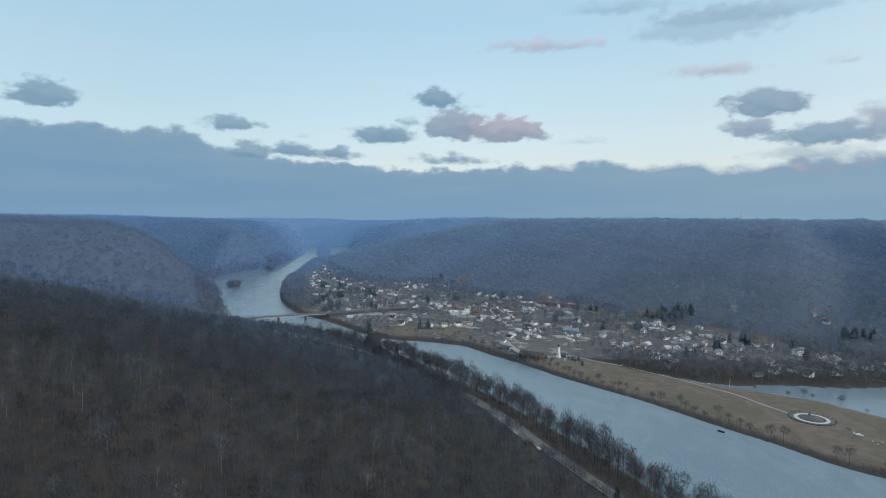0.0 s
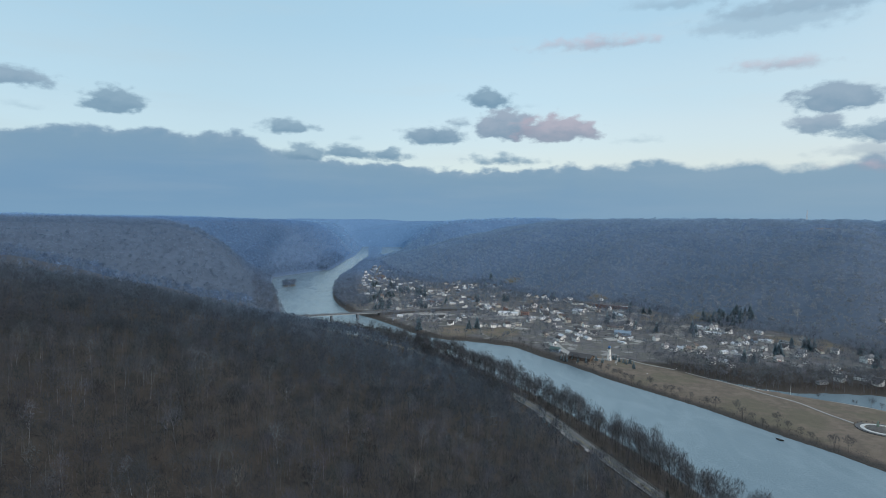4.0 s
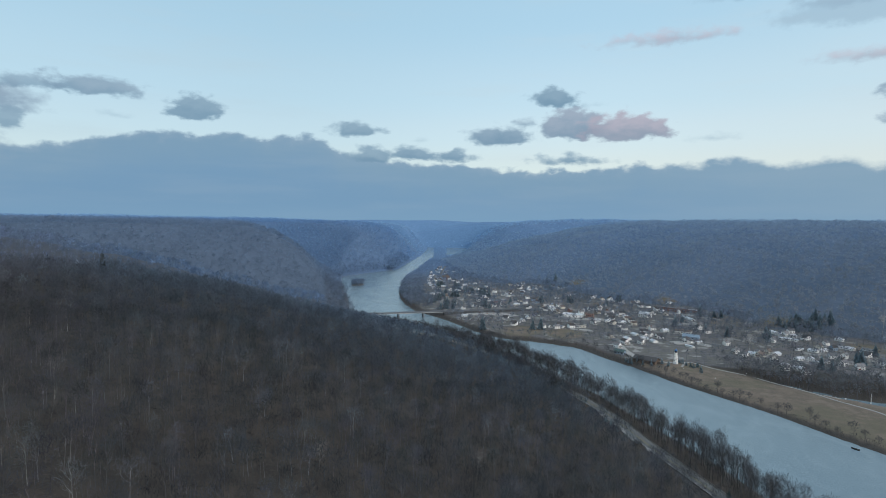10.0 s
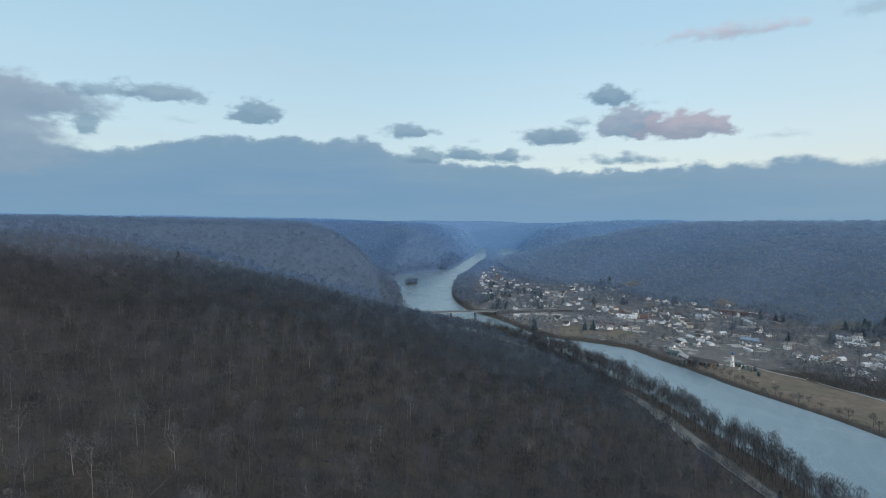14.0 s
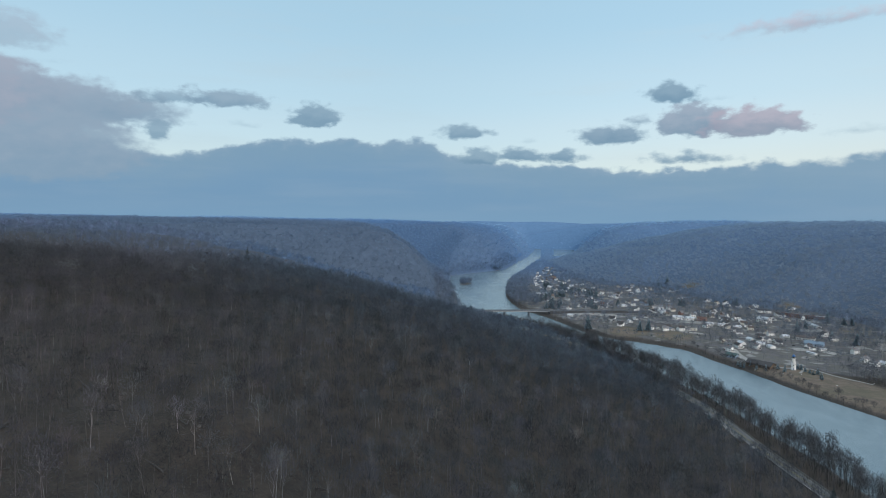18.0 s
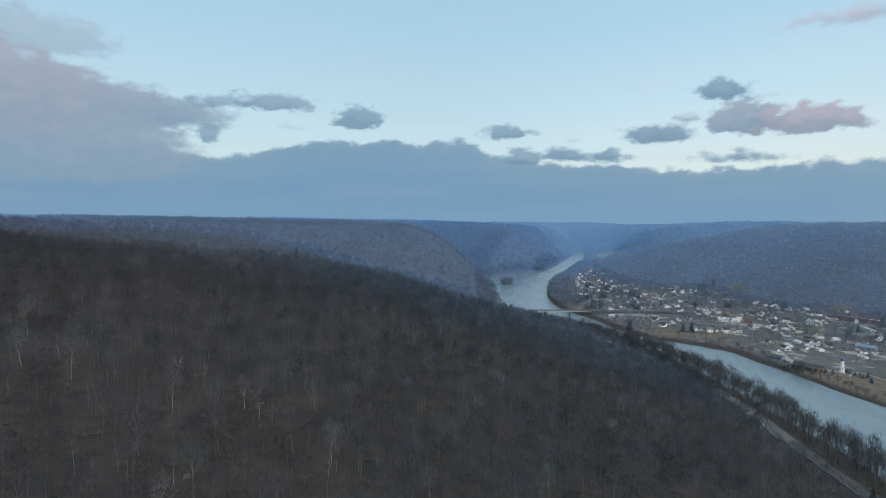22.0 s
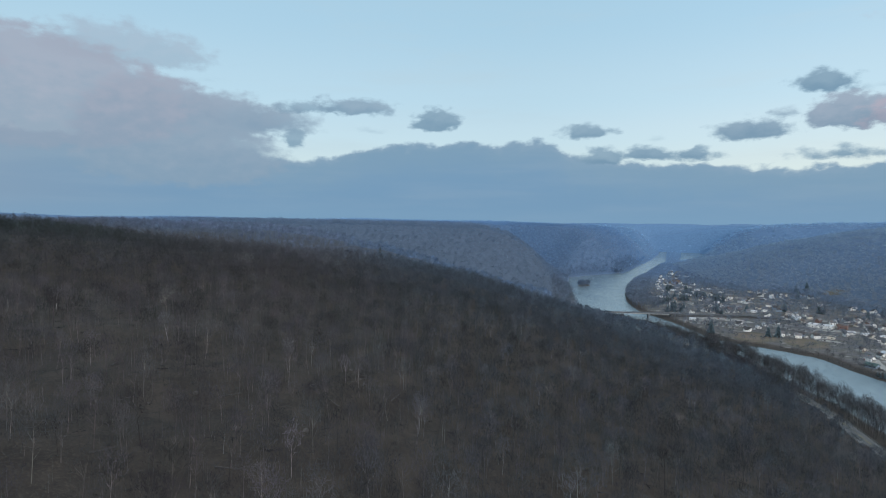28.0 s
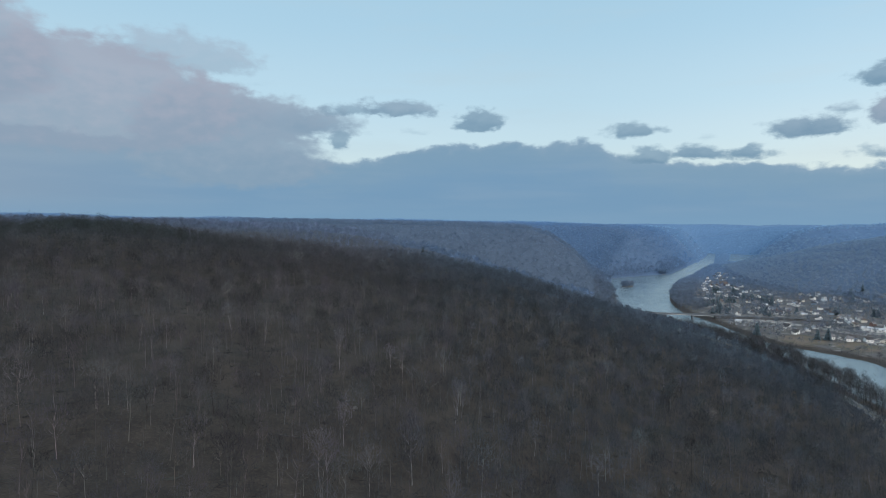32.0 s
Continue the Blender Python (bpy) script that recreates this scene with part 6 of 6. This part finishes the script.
def board(x, y, turn, first=[]):
    m = pose(x, y, level(x, y), 0, 0, turn) @ Matrix.Scale(0.7, 4)
    if first:
        return copy_thing(first[0], m)
    t = thing("notice_board", "white notice board on two posts beside the path", "notice board", m, "notice boards of the park")
    part("panel", Shape().box(-1.3, 1.3, -0.06, 0.06, 0.9, 2.5), M_SIDING, t)
    for s in (-1.1, 1.1):
        part("post", Shape().box(s - 0.08, s + 0.08, 0.07, 0.2, -0.3, 2.6), M_WOOD, t)
    first.append(t)


for x, y in ((346, 735), (300, 770), (262, 822), (214, 790), (182, 832), (128, 846)):
    board(x, y, 25)


def boat(x, y):
    t = thing("boat", "small dark fishing boat lying on the river", "boat", pose(x, y, WATER_Z - 0.1, 0, 0, 40) @ Matrix.Scale(1.3, 4))
    part("hull", Shape().add([(-0.8, -2.2, 0), (0.8, -2.2, 0), (0.8, 1.0, 0), (0, 2.8, 0.1), (-0.8, 1.0, 0), (-1.0, -2.3, 0.75), (1.0, -2.3, 0.75), (1.05, 1.1, 0.8), (0, 3.2, 1.0), (-1.05, 1.1, 0.8)],
         [(4, 3, 2, 1, 0), (0, 1, 6, 5), (1, 2, 7, 6), (2, 3, 8, 7), (3, 4, 9, 8), (4, 0, 5, 9)]), M_BLACK, t)
    for y0 in (-1.2, 0.5):
        part("thwart", Shape().box(-0.95, 0.95, y0 - 0.15, y0 + 0.15, 0.5, 0.56), M_WOOD, t)
    part("motor", Shape().box(-0.2, 0.2, -2.75, -2.3, 0.2, 1.2), M_BLACK, t)


boat(285, 575)


# ---------------------------------------------------------------- roadside lay-by
lay_by = ribbon("pavement", [(50, 572), (62, 545), (70, 518), (77, 497)], 7, 0.3, M_LOT, 6, offset=2)
tagged(lay_by, "pale gravel lay-by beside the river road", "lay-by", kind="structure")


def truck(x, y, turn):
    t = thing("pickup_truck", "dark pickup truck with a white cargo box parked on the verge", "truck", pose(x, y, level(x, y) + 0.35, 0, 0, turn))
    part("body", Shape().box(-1, 1, -2.8, 2.6, 0.45, 1.05).box(-0.95, 0.95, -0.2, 1.4, 1.05, 1.8), M_CAR, t)
    part("cargo_box", Shape().box(-0.98, 0.98, -2.8, -0.3, 1.05, 2.3), M_SIDING, t)
    part("windscreen", Shape().box(-0.85, 0.85, 1.4, 1.46, 1.1, 1.7), M_GLASS, t)
    for px in (-0.9, 0.9):
        for py in (-1.8, 1.7):
            wheel = part("wheel", Shape().lathe([(0.38, -0.12), (0.38, 0.12)], 12), M_BLACK, t, at=pose(px, py, 0.38, 0, 90, 0))
            part("rim", Shape().lathe([(0.2, -0.14), (0.2, 0.14)], 10), M_STEEL, wheel)


truck(84, 481, 22)


def shelter(x, y, turn):
    t = thing("open_shed", "small dark open shed with a low roof on the verge", "shed", pose(x, y, level(x, y) + 0.2, 0, 0, turn))
    part("roof", Shape().gable_roof(4, 6, 2.3, 0.9), M_ROOFDARK, t)
    for px in (-1.8, 1.8):
        for py in (-2.7, 2.7):
            part("post", Shape().box(px - 0.1, px + 0.1, py - 0.1, py + 0.1, -0.4, 2.3), M_WOOD, t)
    part("back_wall", Shape().box(-1.9, -1.82, -2.7, 2.7, 0, 2.2), M_WOOD, t)


shelter(77, 492, 22)
shelter(90, 464, 20)


# ---------------------------------------------------------------- cars of the town
def parked_cars():
    r = random.Random(31)
    paints = [material("white_car_paint", (0.78, 0.78, 0.77), (0.70, 0.70, 0.69), 0.25, 0.5, 3.0), M_CAR, material("dark_car_paint", (0.05, 0.055, 0.065), (0.035, 0.04, 0.045), 0.25, 0.5, 3.0),
              material("red_car_paint", (0.36, 0.05, 0.045), (0.28, 0.04, 0.035), 0.25, 0.5, 3.0)]
    words = ("white", "silver grey", "dark", "red")
    tyre = Shape().lathe([(0.34, -0.11), (0.34, 0.11)], 10).mesh("wheel", M_BLACK)
    first = {}

    def put(x, y, turn):
        k = r.choice((0, 0, 0, 1, 1, 2, 3))
        m = pose(x, y, level(x, y) + 0.5, 0, 0, turn)
        if k in first:
            copy_thing(first[k], m)
            return
        t = thing("car", words[k] + " car parked beside a town street", "car", m, "parked cars")
        part("body", Shape().add([(-0.88, -2.2, 0.3), (0.88, -2.2, 0.3), (0.88, 2.2, 0.3), (-0.88, 2.2, 0.3), (-0.82, -2.1, 0.85), (0.82, -2.1, 0.85), (0.82, 2.15, 0.75), (-0.82, 2.15, 0.75)],
             [(3, 2, 1, 0), (4, 5, 6, 7), (0, 1, 5, 4), (1, 2, 6, 5), (2, 3, 7, 6), (3, 0, 4, 7)]), paints[k], t)
        part("cabin", Shape().add([(-0.78, -1.7, 0.85), (0.78, -1.7, 0.85), (0.78, 0.9, 0.8), (-0.78, 0.9, 0.8), (-0.62, -1.2, 1.42), (0.62, -1.2, 1.42), (0.62, 0.2, 1.42), (-0.62, 0.2, 1.42)],
             [(0, 1, 5, 4), (1, 2, 6, 5), (2, 3, 7, 6), (3, 0, 4, 7)]), M_GLASS, t)
        part("roof", Shape().box(-0.62, 0.62, -1.2, 0.2, 1.42, 1.48), paints[k], t)
        for px in (-0.8, 0.8):
            for py in (-1.35, 1.35):
                part("wheel", tyre, M_BLACK, t, at=pose(px, py, 0.34, 0, 90, 0))
        first[k] = t

    for pts, w, _ in TOWN_STREETS[:6]:
        line = smooth_line(pts, 26)
        for p, q in zip(line, line[1:]):
            if r.random() < 0.5:
                continue
            d, s = (q - p).normalized(), r.choice((-1, 1)) * (w / 2 + 1.6)
            put(p.x - d.y * s, p.y + d.x * s, math.degrees(math.atan2(d.y, d.x)) - 90 + r.uniform(-4, 4))
    for pts, w, _ in LOTS[2:]:
        line = smooth_line(pts, 7)
        for p, q in zip(line, line[1:]):
            if r.random() < 0.35:
                d = (q - p).normalized()
                s = r.uniform(-0.35, 0.35) * w
                put(p.x - d.y * s, p.y + d.x * s, math.degrees(math.atan2(d.y, d.x)) + r.uniform(-8, 8))


parked_cars()


# ---------------------------------------------------------------- masts on the plateau
def mast(x, y, height, wide, label):
    z = level(x, y)
    t = thing("radio_mast", label, "radio mast", pose(x, y, z))
    for i in range(3):
        a = 2 * math.pi * i / 3
        b0, b1 = wide, wide * 0.25
        s = Shape()
        w = 0.9
        p, q = (b0 * math.cos(a), b0 * math.sin(a), -2), (b1 * math.cos(a), b1 * math.sin(a), height)
        s.add([(p[0] - w, p[1], p[2]), (p[0] + w, p[1], p[2]), (p[0], p[1] + w, p[2]), (q[0] - w * .6, q[1], q[2]), (q[0] + w * .6, q[1], q[2]), (q[0], q[1] + w * .6, q[2])],
              [(0, 1, 4, 3), (1, 2, 5, 4), (2, 0, 3, 5), (3, 4, 5)])
        part("leg", s, M_STEEL, t)
    for k in range(1, 8):
        u = k / 8
        part("brace", Shape().lathe([(wide * (1 - 0.75 * u) + 0.3, height * u - 0.25), (wide * (1 - 0.75 * u) + 0.3, height * u + 0.25)], 3), M_STEEL, t)
    part("head", Shape().box(-wide * 0.6, wide * 0.6, -wide * 0.6, wide * 0.6, height, height + 2.5), M_STEEL, t)


mast(1690, 3280, 86, 4.5, "tall steel lattice radio mast with a broad head")
mast(2640, 3250, 92, 2.2, "thin steel lattice radio mast on the plateau")


# ---------------------------------------------------------------- fallen wood and rocks on the near slope
def fallen_log(x, y, turn, length, seed):
    r = random.Random(seed)
    dx, dy = math.cos(radians(turn)) * length / 2, math.sin(radians(turn)) * length / 2
    tilt = math.degrees(math.atan2(level(x + dx, y + dy) - level(x - dx, y - dy), length))
    t = thing("fallen_log", "dark rotting tree trunk lying on brown leaf litter", "log", pose(x, y, level(x, y) + 0.25, 0, 0, turn) @ Matrix.Rotation(radians(-tilt), 4, "Y"), "fallen trunks on the slope")
    s = Shape()
    n = 7
    rows = []
    for k in range(6):
        u = k / 5
        q = 0.38 * (1 - 0.65 * u)
        rows += [((u - 0.5) * length, q * math.cos(2 * math.pi * i / n), q * math.sin(2 * math.pi * i / n) + 0.12 * math.sin(5 * u + seed)) for i in range(n)]
    s.add(rows, [(k * n + i, k * n + (i + 1) % n, (k + 1) * n + (i + 1) % n, (k + 1) * n + i) for k in range(5) for i in range(n)])
    part("trunk", s, M_BARK_PLAIN, t)
    for k in range(5):
        u, side = r.uniform(-0.1, 0.48), r.choice((-1, 1))
        p, q = Vector((u * length, 0, 0.1)), Vector((u * length + r.uniform(1, 2.5), side * r.uniform(1.2, 3.2), r.uniform(0.3, 2.0)))
        part("branch", Shape().add([p + Vector((-0.1, 0, -0.1)), p + Vector((0.1, 0, -0.1)), p + Vector((0, 0, 0.1)), q], [(0, 1, 3), (1, 2, 3), (2, 0, 3), (0, 2, 1)]), M_BARK_PLAIN, t)


def boulder(x, y, size, seed):
    r = random.Random(seed)
    s = Shape()
    n = 9
    rows = [(r.uniform(0.8, 1.1) * q * math.cos(2 * math.pi * i / n), r.uniform(0.8, 1.1) * q * math.sin(2 * math.pi * i / n) * 0.75, z + r.uniform(-0.06, 0.06)) for q, z in ((0.9, -0.4), (1.0, 0.15), (0.75, 0.5), (0.3, 0.66)) for i in range(n)]
    s.add(rows, [(k * n + i, k * n + (i + 1) % n, (k + 1) * n + (i + 1) % n, (k + 1) * n + i) for k in range(3) for i in range(n)] + [tuple(range(3 * n, 4 * n))])
    ob = part("boulder", s, M_STONE, None, at=pose(x, y, level(x, y), 0, 0, r.uniform(0, 360)) @ Matrix.Scale(size, 4))
    tagged(ob, "grey boulder half sunk in the leaf litter", "boulder", group="boulders of the slope")


slope = random.Random(23)
for k, (x, y) in enumerate(((-227, 105), (-167, 104), (-140, 111), (-157, -26), (-122, -1), (-193, 1), (-230, 149), (-205, 60), (-260, 70), (-178, 40), (-110, 60), (-290, 120), (-150, 75), (-240, 20))):
    fallen_log(x, y, slope.uniform(0, 180), slope.uniform(8, 16), k)
for k, (x, y) in enumerate(((-167, 79), (-200, 98), (-172, 112), (-160, 106), (-210, 112), (-232, 140), (-190, 30), (-146, 18), (-130, 40), (-222, 44))):
    boulder(x, y, slope.uniform(0.9, 2.2), k)
